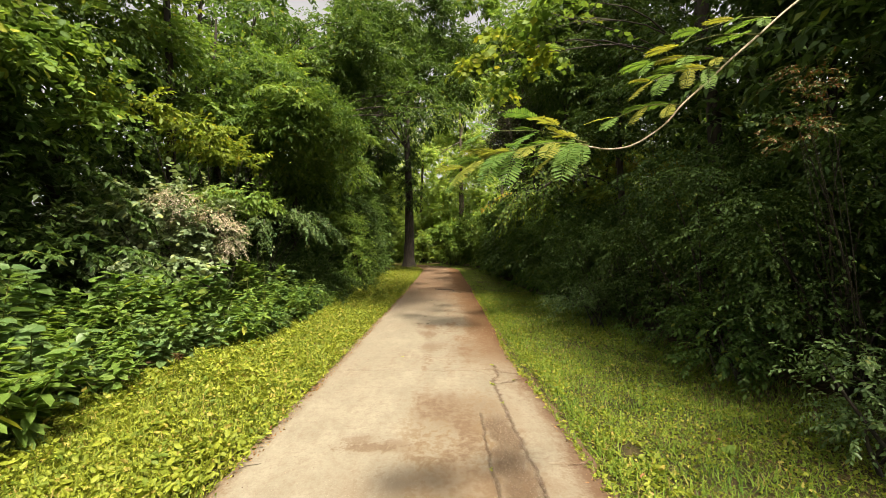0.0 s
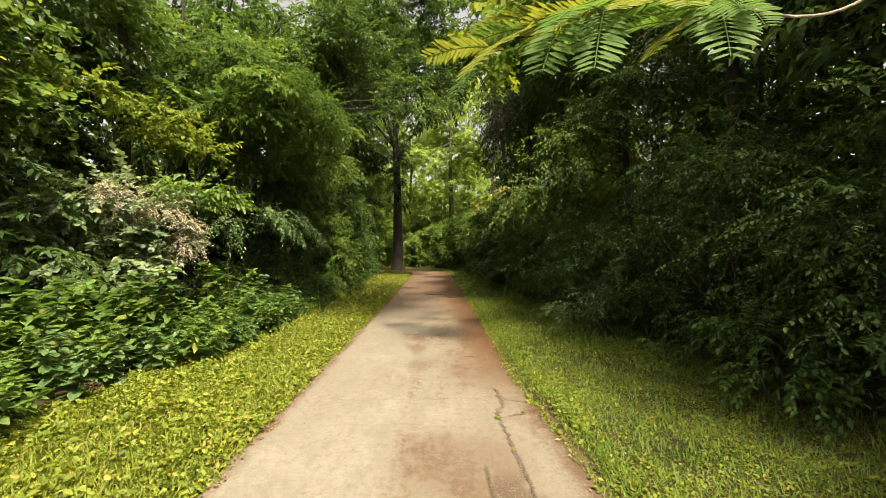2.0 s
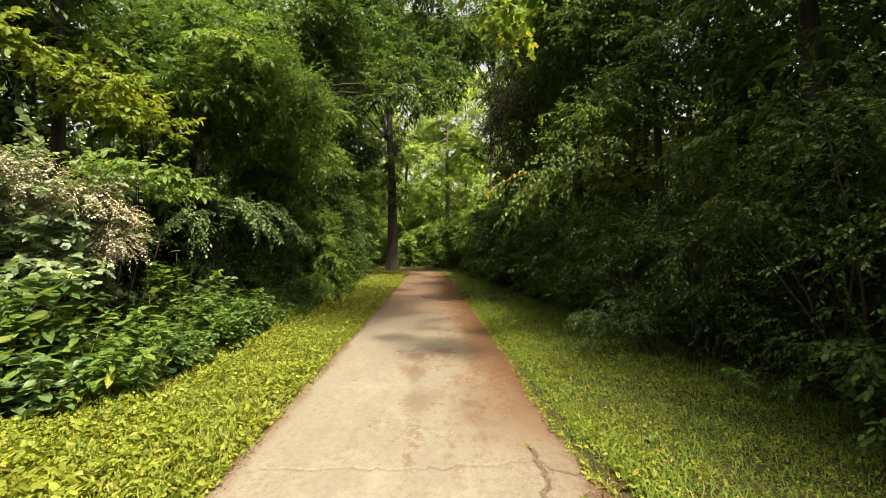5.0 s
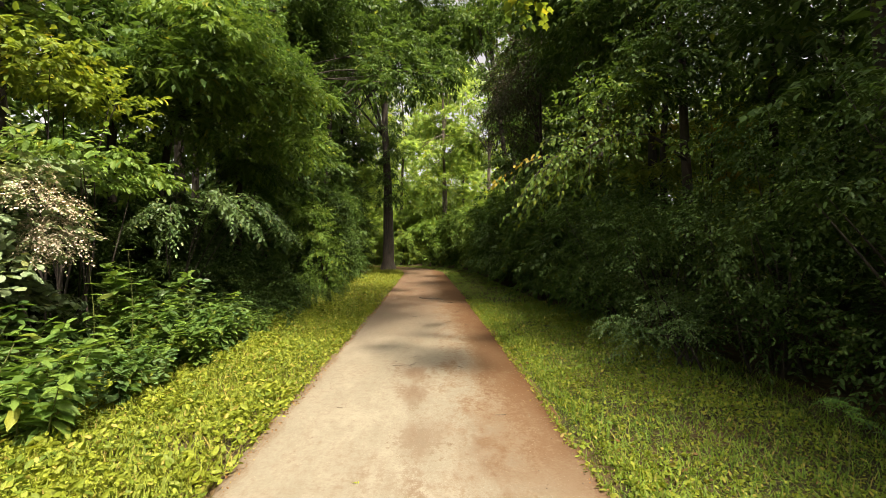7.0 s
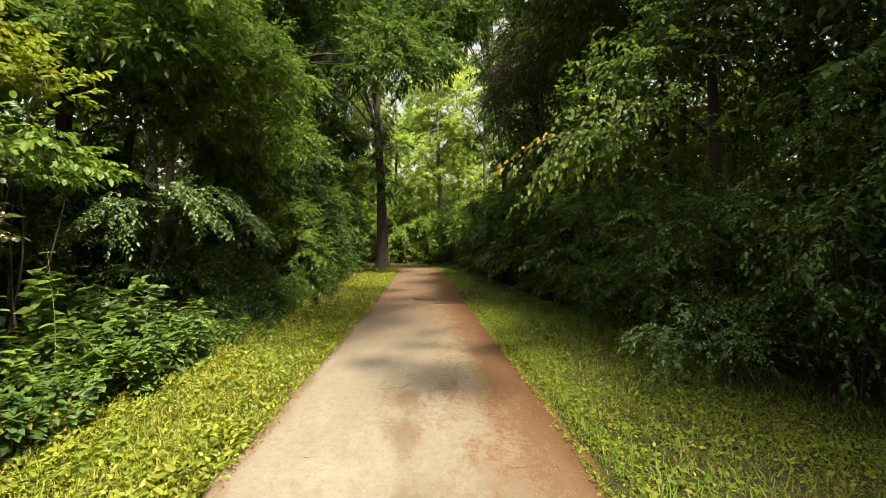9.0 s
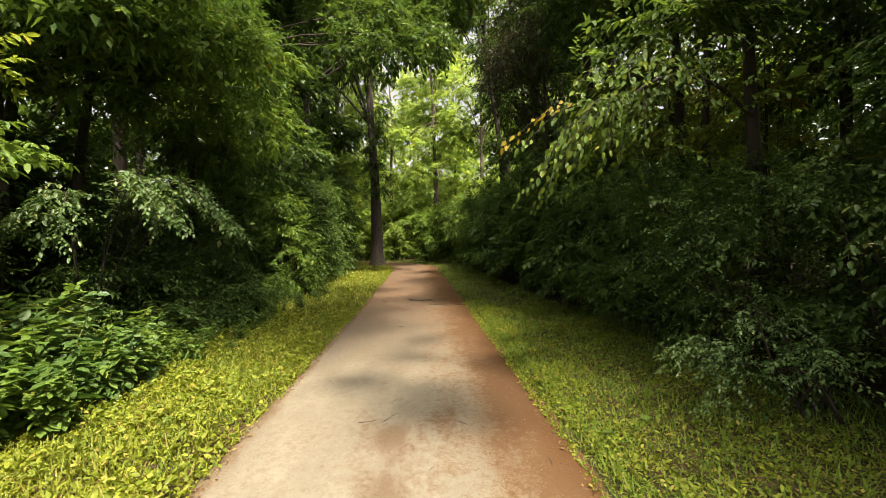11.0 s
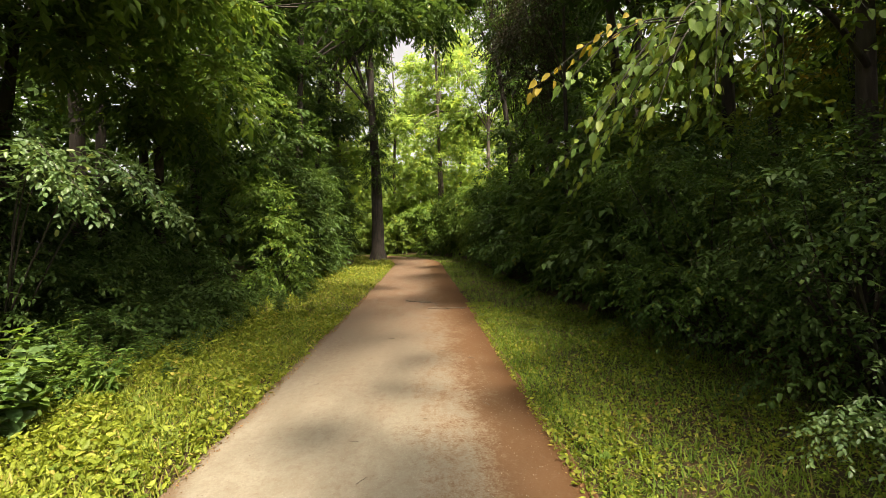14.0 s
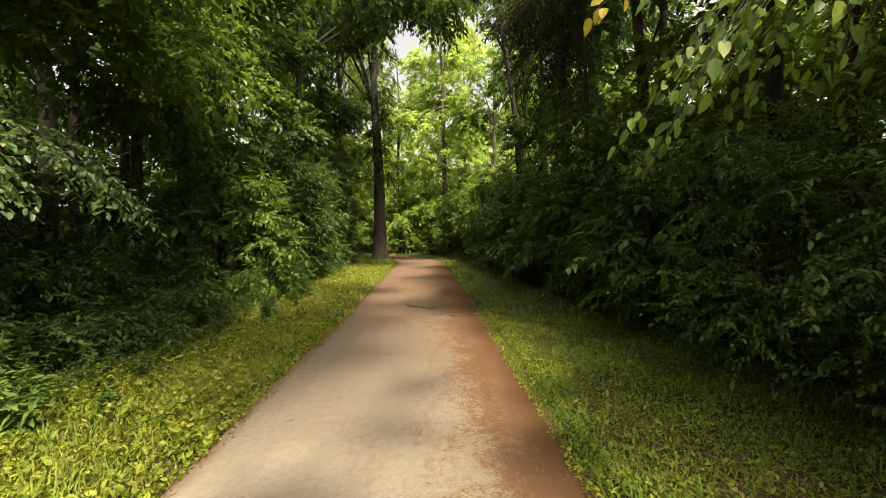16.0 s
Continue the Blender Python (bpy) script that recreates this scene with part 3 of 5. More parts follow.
# ------------------------------------------------------------------ trees and shrubs
def boughs(lobes, count, droop=0.35, each=14):
    """Starts and ways of twigs along arching boughs that reach out of the lobes, fanned out level, so that leaves lie in layers."""
    C, Q = np.array([l[0] for l in lobes], float), np.array([l[1] for l in lobes], float)
    w = Q[:, 0] * Q[:, 2]
    n = max(4, count // each)
    k = rng.choice(len(C), n, p=w / w.sum())
    az = rng.uniform(0, 2 * np.pi, n)
    el = np.clip(rng.normal(0.12, 0.55, n), -0.9, 1.35)
    d = np.stack([np.cos(az) * np.cos(el), np.sin(az) * np.cos(el), np.sin(el)], -1)
    a = C[k] + d * Q[k] * 0.30 + rng.normal(0, 0.12, (n, 3)) * Q[k]
    L = np.linalg.norm(d * Q[k], axis=1) * rng.uniform(0.55, 1.12, n)
    level = d * np.array([1, 1, 0.55])
    t = (np.arange(each) + 0.6) / each
    P = a[:, None] + level[:, None] * (L[:, None] * t)[..., None]
    P[..., 2] += L[:, None] * (0.30 * np.sin(np.pi * t) * 0.6 - 0.8 * droop * t ** 2)
    side = np.where(np.arange(each) % 2 == 0, 1.0, -1.0) * (1.15 - 0.75 * t)
    cx, sx = np.cos(side), np.sin(side)
    out = np.stack([level[:, None, 0] * cx - level[:, None, 1] * sx, level[:, None, 0] * sx + level[:, None, 1] * cx, 0.25 * level[:, None, 2] - 0.10 + 0 * cx[None]], -1)
    P, out = P.reshape(-1, 3), out.reshape(-1, 3) + 0.15 * rng.standard_normal((n * each, 3))
    P = P + 0.05 * rng.standard_normal(P.shape)
    keep = P[:, 2] > 0.06
    return P[keep], out[keep]


def crown_mesh(name, lobes, count, material, template, leaf, per=13, length=0.45, droop=0.35, inner=0.5, low=-0.75, lift=0.25, clump=0.9, core=0.36):
    """Leafy twigs on boughs that reach out of the lobes, some over their faces, and larger shaded foliage in their hearts."""
    p, out = boughs(lobes, int(count * 0.68), droop)
    q, d = shell([(c, np.array(r) * 0.9) for c, r in lobes], int(count * 0.32), inner, low, clump)
    p = np.vstack([p, q])
    out = np.vstack([out, d * np.array([1, 1, 0.55]) + np.array([0, 0, lift]) + 0.45 * rng.standard_normal(d.shape)])
    pieces = [sprays(template, p, out, leaf, per, length, droop)]
    if core and len(template[1]) == 1:
        p, d = shell([(c, np.array(q) * 0.66) for c, q in lobes], int(count * core), 0.1, -1.1, 0.2)
        pieces.append(sprays(KITE, p, d + 0.5 * rng.standard_normal(d.shape), leaf * 1.6, 9, length))
    elif core:
        p, d = shell([(c, np.array(q) * 0.66) for c, q in lobes], int(count * core), 0.1, -1.1, 0.2)
        v, f = sprays(OVATE, p, d + 0.5 * rng.standard_normal(d.shape), leaf * 1.2, 9, length)
        pieces.append((v, f))
    return mesh_np(name, *joined(pieces), material)


def add_limbs(ob, base, lobes, thick, material, sides=5):
    for c, q in lobes[:7]:
        c = np.array(c, float)
        mid = (np.array(base) + c) / 2 + np.array([0, 0, 0.12 * np.linalg.norm(c - base)]) + rng.normal(0, 0.12, 3)
        line = smooth_line([base, mid, c + np.array([0, 0, 0.3 * q[2]])], 8)
        pieces = [tube(line, np.linspace(thick, thick * 0.25, 8), sides, 0.05)]
        for _ in range(2):
            d = rng.standard_normal(3)
            d /= np.linalg.norm(d)
            e = c + d * np.array(q) * 0.8
            pieces.append(tube(smooth_line([line[5], (line[5] + e) / 2 + (0, 0, 0.1), e], 6), np.linspace(thick * 0.35, thick * 0.06, 6), 3))
        part("limb", mesh_np("limb", *joined(pieces), material, True), ob)


def shrub(x, y, lobes, material, label, count=320, leaf=0.075, template=OVATE, length=0.4, per=13, name="shrub", category="shrub", group="", stem=0.020, **more):
    """A many-stemmed bush: stems from the ground and a leafy crown."""
    z = float(ground_height(x, y))
    ob = thing(name, (x, y, z), label, category, group)
    for c, q in lobes:
        for _ in range(2):
            a = np.array([rng.normal(0, 0.12), rng.normal(0, 0.12), -0.03])
            e = np.array(c) + rng.normal(0, 0.25, 3) * np.array(q)
            line = smooth_line([a, (a + e) / 2 + rng.normal(0, 0.08, 3) + (0, 0, 0.1), e], 7)
            part("stem", mesh_np("stem", *tube(line, np.linspace(stem, stem * 0.25, 7), 5, 0.05), BARK_DARK, True), ob)
    part("foliage", crown_mesh("foliage", lobes, count, material, template, leaf, per, length, **more), ob)
    return ob


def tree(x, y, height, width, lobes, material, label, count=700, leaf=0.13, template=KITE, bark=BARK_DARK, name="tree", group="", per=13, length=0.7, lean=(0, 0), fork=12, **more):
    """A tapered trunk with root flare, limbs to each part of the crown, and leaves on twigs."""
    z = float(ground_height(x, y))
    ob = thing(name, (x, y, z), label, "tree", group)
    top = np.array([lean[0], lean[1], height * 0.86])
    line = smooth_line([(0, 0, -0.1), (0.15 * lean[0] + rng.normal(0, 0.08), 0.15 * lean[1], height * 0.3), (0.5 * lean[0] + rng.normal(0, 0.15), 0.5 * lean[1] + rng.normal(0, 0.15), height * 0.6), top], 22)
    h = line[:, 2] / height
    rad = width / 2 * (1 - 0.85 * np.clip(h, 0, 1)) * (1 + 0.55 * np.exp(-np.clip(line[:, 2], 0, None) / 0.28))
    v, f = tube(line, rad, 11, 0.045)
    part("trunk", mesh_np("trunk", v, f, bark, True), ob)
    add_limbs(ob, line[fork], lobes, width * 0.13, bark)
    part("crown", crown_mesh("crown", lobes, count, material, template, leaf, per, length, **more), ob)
    return ob


def bunch(n, c, spread, r0, r1, squash=0.75, seed=0):
    """n ellipsoids scattered about c."""
    r = np.random.default_rng(seed)
    made = []
    for _ in range(n):
        q = r.uniform(r0, r1)
        made.append((tuple(np.array(c) + r.uniform(-1, 1, 3) * spread), (q, q, q * squash * r.uniform(0.8, 1.25))))
    return made


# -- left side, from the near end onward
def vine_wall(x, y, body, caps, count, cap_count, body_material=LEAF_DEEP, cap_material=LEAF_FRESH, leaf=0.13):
    """A bank of creepers over tall bushes: leafy ledges in a sunlit tone overhang a face in a shade tone."""
    ob = shrub(x, y, body, body_material, "tall bank of creeper, face coloured as shaded, leafy ledges as sunlit", count, leaf, KITE_WIDE, 0.45, name="creeper_bank", category="shrub")
    part("ledge", crown_mesh("ledge", caps, cap_count, cap_material, ROUND, leaf * 0.95, 12, 0.5, 0.55, low=-0.4, core=0.3), ob, "ledge of rounded creeper leaves coloured as sunlit")
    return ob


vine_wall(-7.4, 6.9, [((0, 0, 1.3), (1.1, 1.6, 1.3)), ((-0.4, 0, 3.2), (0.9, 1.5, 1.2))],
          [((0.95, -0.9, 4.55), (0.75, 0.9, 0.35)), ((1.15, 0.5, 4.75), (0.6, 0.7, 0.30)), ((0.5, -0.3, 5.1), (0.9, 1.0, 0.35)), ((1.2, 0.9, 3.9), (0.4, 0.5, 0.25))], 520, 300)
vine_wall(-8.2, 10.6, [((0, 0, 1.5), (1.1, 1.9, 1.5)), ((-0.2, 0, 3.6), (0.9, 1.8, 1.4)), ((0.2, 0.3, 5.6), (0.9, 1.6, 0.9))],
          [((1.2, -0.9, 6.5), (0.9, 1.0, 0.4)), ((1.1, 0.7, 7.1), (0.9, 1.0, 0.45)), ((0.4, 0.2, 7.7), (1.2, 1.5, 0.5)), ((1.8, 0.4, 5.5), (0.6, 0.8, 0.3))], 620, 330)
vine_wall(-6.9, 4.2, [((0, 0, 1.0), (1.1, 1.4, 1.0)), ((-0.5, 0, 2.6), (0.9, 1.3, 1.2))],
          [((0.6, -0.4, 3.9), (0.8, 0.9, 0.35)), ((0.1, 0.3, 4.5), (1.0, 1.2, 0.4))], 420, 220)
shrub(-6.2, 2.0, [((0, 0, 1.4), (1.4, 1.5, 1.4)), ((0, 0.2, 3.1), (1.3, 1.4, 1.2)), ((-0.2, 0.1, 4.4), (1.0, 1.1, 0.7))], LEAF_MID, "tall vine-hung green shrub thick with leaves", 480, 0.11)
pale = shrub(-5.7, 8.7, [((0, 0, 1.2), (1.1, 1.0, 1.1)), ((-0.3, -0.3, 2.5), (1.2, 0.9, 0.45)), ((0.5, -0.1, 2.45), (0.8, 0.8, 0.5)), ((0.85, 0.1, 1.9), (0.5, 0.6, 0.5)), ((-1.0, -0.2, 1.9), (0.7, 0.8, 0.6))], LEAF_PALE,
             "pale green shrub draped with cream blossom", 520, 0.10, name="flowering_shrub", template=ROUND)
part("blossom", crown_mesh("blossom", [((1.28, 0.05, 2.0), (0.22, 0.30, 0.36)), ((1.05, -0.10, 2.32), (0.34, 0.34, 0.16)), ((0.72, -0.45, 2.35), (0.24, 0.30, 0.28)), ((0.6, -0.55, 2.62), (0.40, 0.34, 0.10)), ((1.35, 0.15, 1.7), (0.16, 0.22, 0.2))], 560, BLOSSOM, KITE_WIDE, 0.034, 16, 0.20, 0.9, inner=0.6, clump=0.3, core=0), pale, "clusters of cream blossom")
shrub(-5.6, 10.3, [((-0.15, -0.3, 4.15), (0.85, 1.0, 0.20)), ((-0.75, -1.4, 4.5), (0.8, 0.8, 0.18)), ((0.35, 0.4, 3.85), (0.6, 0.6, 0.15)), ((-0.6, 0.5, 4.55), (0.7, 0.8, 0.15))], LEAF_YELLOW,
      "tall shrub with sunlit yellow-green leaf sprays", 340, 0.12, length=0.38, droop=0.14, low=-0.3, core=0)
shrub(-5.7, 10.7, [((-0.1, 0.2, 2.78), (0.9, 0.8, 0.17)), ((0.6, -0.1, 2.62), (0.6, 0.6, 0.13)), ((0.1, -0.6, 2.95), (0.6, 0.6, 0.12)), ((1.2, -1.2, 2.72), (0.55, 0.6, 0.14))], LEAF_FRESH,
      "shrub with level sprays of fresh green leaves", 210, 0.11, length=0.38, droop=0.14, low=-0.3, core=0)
def arching_shrub(x, y, tips, material, label):
    """Stems that rise from one root and arch over, hung with leafy side twigs."""
    z = float(ground_height(x, y))
    ob = thing("arching_shrub", (x, y, z), label, "shrub")
    starts, ways = [], []
    for top, tip in tips:
        top, tip = np.array(top), np.array(tip)
        line = smooth_line([(rng.normal(0, 0.08), rng.normal(0, 0.08), -0.03), top * (0.55, 0.55, 0.62), top, (top + tip) / 2 + (0, 0, 0.12), tip], 26)
        part("stem", mesh_np("stem", *tube(line, np.linspace(0.013, 0.003, 26), 5, 0.05), BARK_DARK, True), ob)
        d = np.gradient(line, axis=0)
        for i in range(9, 26):
            for sgn in (-1, 1):
                side = np.cross(d[i], (0, 0, 1.0)) * sgn
                starts.append(line[i] + rng.normal(0, 0.03, 3))
                ways.append(0.9 * d[i] / np.linalg.norm(d[i]) + 0.8 * side / (np.linalg.norm(side) + 1e-6) + np.array([0, 0, -0.15]) + rng.normal(0, 0.3, 3))
    part("foliage", mesh_np("foliage", *sprays(OVATE, np.array(starts), np.array(ways), 0.085, 11, 0.34, 0.5), material), ob)
    return ob


arching_shrub(-5.9, 13.6, [((1.85, -0.65, 2.72), (2.88, -0.80, 2.02)), ((1.50, -1.00, 2.62), (2.45, -1.45, 2.05)), ((1.10, -0.40, 2.70), (2.00, -1.00, 2.15)), ((2.00, -0.30, 2.62), (2.75, -0.15, 1.95)), ((0.60, -1.00, 2.50), (1.00, -1.70, 1.85)), ((0.30, -0.70, 2.55), (-0.10, -1.40, 1.95)), ((1.30, -0.80, 2.80), (2.10, -1.40, 2.40))], LEAF_BLUE,
              "blue-green shrub with arching leafy branches")
shrub(-7.6, 14.6, [((0, 0, 1.3), (1.2, 1.9, 1.3)), ((0, 0, 3.2), (1.2, 1.8, 1.2))], LEAF_DEEP, "tall dark green woodland shrub", 380, 0.16, KITE)
shrub(-6.9, 17.6, [((0, 0, 1.1), (1.0, 1.6, 1.1)), ((0.1, 0.3, 2.6), (0.9, 1.4, 1.0))], LEAF_DEEP, "dark green woodland shrub in shade", 340, 0.14, KITE)
vined = tree(-6.7, 14.8, 9.5, 0.26, [((0.9, -0.6, 4.6), (1.2, 1.4, 0.4)), ((1.5, 1.0, 4.9), (1.4, 1.6, 0.5)), ((0.6, 0.2, 5.8), (1.6, 1.8, 0.9)), ((0.2, 0, 7.4), (1.6, 1.7, 1.1)), ((2.7, -1.1, 5.3), (1.1, 1.2, 0.6)), ((1.7, -2.2, 5.2), (1.1, 1.0, 0.35)), ((3.3, -0.2, 5.6), (1.0, 1.1, 0.35)), ((2.6, -2.4, 5.9), (1.0, 0.9, 0.35)), ((2.9, 1.3, 4.6), (0.9, 1.2, 0.5)), ((1.9, 0.2, 5.9), (1.2, 1.4, 0.6))], LEAF_FRESH,
     "low-branched dark tree with layered boughs", 1350, 0.14, KITE, length=0.5)
slender = tree(-7.2, 13.5, 10.5, 0.22, [((2.0, -0.4, 6.6), (1.4, 1.5, 0.8)), ((0.6, 0.8, 7.2), (1.3, 1.5, 0.8)), ((2.6, 1.4, 6.1), (1.3, 1.4, 0.7)), ((3.3, 0.2, 6.0), (0.9, 1.2, 0.5)), ((2.4, -1.2, 5.3), (1.0, 0.9, 0.5)), ((3.2, 2.4, 6.6), (1.2, 1.3, 0.6)), ((0.8, -0.6, 5.4), (1.2, 1.2, 0.8))], LEAF_MID,
     "slender tree with a full green crown over the verge", 950, 0.13, KITE, length=0.5)
# dark foliage added round both trunks to cover their sunlit bark
for ob in (vined, slender):
    part("vine", crown_mesh("vine", [((0.05, -0.1, z), (0.42, 0.42, 0.6)) for z in (1.6, 2.4, 3.2, 4.0, 4.8)], 210, LEAF_DEEP, KITE, 0.11, 11, 0.32, 0.8, inner=0.3, low=-1, core=0), ob, "dark leafy vines that wrap the trunk and keep it dark")
tree(-6.5, 18.4, 11, 0.3, [((0.9, -0.6, 4.6), (1.2, 1.6, 0.8)), ((1.2, 0.8, 5.6), (1.4, 1.6, 0.9)), ((0.4, 0.2, 7.0), (1.6, 1.8, 1.1)), ((0.2, 0, 9.0), (1.6, 1.7, 1.2))], LEAF_FRESH,
     "low-branched dark tree with layered boughs", 620, 0.16, KITE, length=0.55)
shrub(-3.95, 20.2, [((0, 0, 0.7), (0.8, 1.2, 0.6)), ((0.35, -0.3, 1.5), (0.7, 0.9, 0.35)), ((-0.2, 0.1, 2.3), (0.9, 0.9, 0.4)), ((-0.7, 0.3, 3.2), (0.9, 1.0, 0.4))], LEAF_FRESH, "sunlit yellow-green shrub at the grass edge", 460, 0.11, KITE)
for x, y, m, l in ((-4.9, 23.2, LEAF_DEEP, "dark green woodland shrub in shade"), (-5.0, 26.6, LEAF_DEEP, "dark green woodland shrub in shade"), (-5.3, 30.5, LEAF_MID, "rounded green shrub at the grass edge"),
                   (-5.8, 34.5, LEAF_MID, "rounded green shrub at the grass edge"), (-7.2, 38.5, LEAF_DEEP, "dark green woodland shrub in shade"), (-8.4, 42.0, LEAF_MID, "rounded green shrub at the grass edge")):
    shrub(x, y, [((0, 0, 1.1), (1.1, 1.9, 1.1)), ((0, 0.2, 2.7), (1.2, 1.7, 1.0)), ((-0.3, 0, 4.2), (1.1, 1.5, 0.9))], m, l, 420, 0.17, KITE, 0.55)

# dark leaf colour here stands in for the shade of the hollow
for k, (x, y, h) in enumerate(((-6.0, 13.9, 1.5), (-5.8, 15.3, 1.4), (-5.9, 16.7, 1.8), (-5.6, 18.0, 1.5), (-7.2, 14.4, 2.6), (-7.2, 16.2, 2.8), (-6.9, 12.2, 2.2), (-4.6, 16.2, 0.7), (-4.5, 14.6, 0.6))):
    u = np.random.default_rng(820 + k)
    shrub(x, y, [((0, 0, h * 0.35), (0.8, 0.9, h * 0.36)), ((u.uniform(-0.3, 0.3), u.uniform(-0.3, 0.3), h * 0.8), (0.7, 0.8, h * 0.28))], LEAF_DEEP, "undergrowth shrub coloured dark green for deep shade", 300, 0.10, KITE, 0.4)

# deep leaf colour chosen to darken the hollow beside the far path
for x, y, h in ((-4.9, 25.6, 4.5), (-5.0, 29.0, 5.5), (-5.2, 32.6, 6.5), (-5.4, 36.4, 7.0)):
    shrub(x, y, [((0, 0, h * 0.2), (0.9, 1.5, h * 0.2)), ((0.15, 0.2, h * 0.5), (1.0, 1.5, h * 0.2)), ((0, 0, h * 0.82), (0.9, 1.4, h * 0.18))], LEAF_DEEP, "tall green shrub beside the far path", 420, 0.17, KITE, 0.55)

LEFT_TREES = [(-8.6, 1.5, 9, 0.28, LEAF_DEEP), (-8.4, 6.0, 10, 0.30, LEAF_DEEP), (-9.6, 10.5, 11, 0.36, LEAF_FRESH), (-7.9, 14.5, 10, 0.3, LEAF_MID), (-8.6, 18.5, 16, 0.42, LEAF_MID),
              (-7.4, 22.0, 14, 0.34, LEAF_MID), (-8.4, 26.0, 18, 0.45, LEAF_MID), (-7.2, 30.0, 16, 0.4, LEAF_DEEP), (-9.0, 34.5, 20, 0.5, LEAF_MID), (-10.5, 40.5, 20, 0.5, LEAF_FRESH), (-12.5, 4.0, 13, 0.4, LEAF_DEEP),
              (-13.0, 23.0, 20, 0.5, LEAF_DEEP), (-13.0, 31.0, 21, 0.5, LEAF_MID)]
for k, (x, y, h, w, mat) in enumerate(LEFT_TREES):
    lobes = bunch(6, (0.3, 0, h * 0.70), (1.6, 1.7, h * 0.2), 1.4, 2.1, 0.85, 20 + k) + bunch(6, (-1.2 if 8 < y < 21 else 0.4, 0, h * 0.27), (1.1, 1.7, h * 0.2), 1.2, 1.8, 0.9, 60 + k)
    tree(x, y, h, w, lobes, mat, "slender woodland tree with a full green crown", 760 if y < 16 else 530 if y < 28 else 420, 0.155 if y < 16 else 0.17 + 0.003 * y, KITE, group="woodland trees", length=0.55 if y < 16 else 0.7)

# -- right side
shrub(3.35, 3.1, [((0, 0, 0.35), (0.5, 0.6, 0.3)), ((-0.2, 0.1, 0.7), (0.4, 0.5, 0.16)), ((0.2, -0.2, 0.85), (0.35, 0.4, 0.12))], LEAF_BLUE, "low pale green shrub at the grass edge", 210, 0.042, length=0.2)
shrub(3.35, 9.2, [((-0.45, 0, 0.42), (0.6, 0.55, 0.22)), ((-0.25, 0.15, 0.9), (0.55, 0.55, 0.22)), ((-0.2, -0.4, 0.6), (0.5, 0.4, 0.2))], LEAF_BLUE, "low spreading shrub reaching onto the grass", 230, 0.036, length=0.26, core=0.1)
shrub(3.7, 5.4, [((-0.2, 0, 0.35), (0.45, 0.7, 0.28)), ((-0.1, 0.3, 0.7), (0.4, 0.6, 0.25))], LEAF_MID, "low leafy shrub at the foot of the thicket", 130, 0.07, length=0.3)
RIGHT_SHRUBS = [(4.8, -2.0, 3.0, LEAF_DEEP), (4.9, -5.0, 3.2, LEAF_DEEP), (4.8, -8.5, 3.2, LEAF_MID), (-5.6, -1.6, 3.0, LEAF_MID), (-5.5, -4.6, 3.2, LEAF_DEEP), (-5.6, -8.0, 3.2, LEAF_MID), (4.7, 0.6, 2.6, LEAF_DEEP), (4.7, 2.6, 3.0, LEAF_DEEP), (4.5, 4.7, 3.3, LEAF_DEEP), (4.35, 6.8, 3.6, LEAF_DEEP), (4.25, 8.8, 3.4, LEAF_DEEP), (4.1, 10.8, 2.8, LEAF_DEEP), (4.15, 12.8, 3.2, LEAF_MID), (4.25, 15.0, 3.6, LEAF_DEEP),
                (4.4, 17.4, 4.0, LEAF_MID), (4.4, 20.0, 4.2, LEAF_MID), (4.3, 23.0, 4.2, LEAF_DEEP), (4.4, 26.0, 4.6, LEAF_MID), (4.5, 29.5, 5.0, LEAF_MID), (4.5, 33.0, 5.0, LEAF_FRESH), (4.2, 37.0, 5.0, LEAF_FRESH), (3.2, 41.5, 5.0, LEAF_FRESH), (1.0, 46.5, 5.0, LEAF_FRESH), (-2.5, 52.5, 6.0, LEAF_FAR_LIT), (-6.0, 56.0, 6.5, LEAF_FAR_LIT), (4.0, 50.0, 6.5, LEAF_FAR_LIT), (-9.6, 46.5, 5.5, LEAF_MID), (-12.5, 50.5, 6.0, LEAF_FAR_LIT), (-9.8, 60.0, 7.0, LEAF_FAR_LIT)]
for k, (x, y, h, mat) in enumerate(RIGHT_SHRUBS):
    s = 1 + 0.018 * abs(y)
    u = np.random.default_rng(694 + k)
    lobes = [((u.uniform(-0.2, 0.3), 0, h * 0.22), (1.0 * s, 1.3 * s, h * 0.26)), ((u.uniform(-0.35, 0.5), u.uniform(-0.5, 0.5), h * 0.52), (u.uniform(0.8, 1.2) * s, 1.3 * s, h * 0.24)), ((u.uniform(-0.3, 0.6), u.uniform(-0.6, 0.6), h * 0.82), (u.uniform(0.7, 1.1) * s, 1.1 * s, h * 0.18)),
             ((-0.75 * s, u.uniform(-0.9, 0.9), h * u.uniform(0.25, 0.7)), (0.55 * s, 0.6 * s, 0.35 * s)), ((-0.6 * s, u.uniform(-0.9, 0.9), h * u.uniform(0.5, 0.95)), (0.6 * s, 0.6 * s, 0.3 * s))]
    near = 0 < y < 14
    shrub(x, y, lobes, mat, "dense dark green shrub in the shaded thicket" if mat is LEAF_DEEP else "dense leafy green shrub at the grass edge",
          980 if near else 480, 0.056 if near else 0.11 + 0.003 * abs(y), OVATE if near else KITE, 0.34 if near else 0.5, group="thicket shrubs")

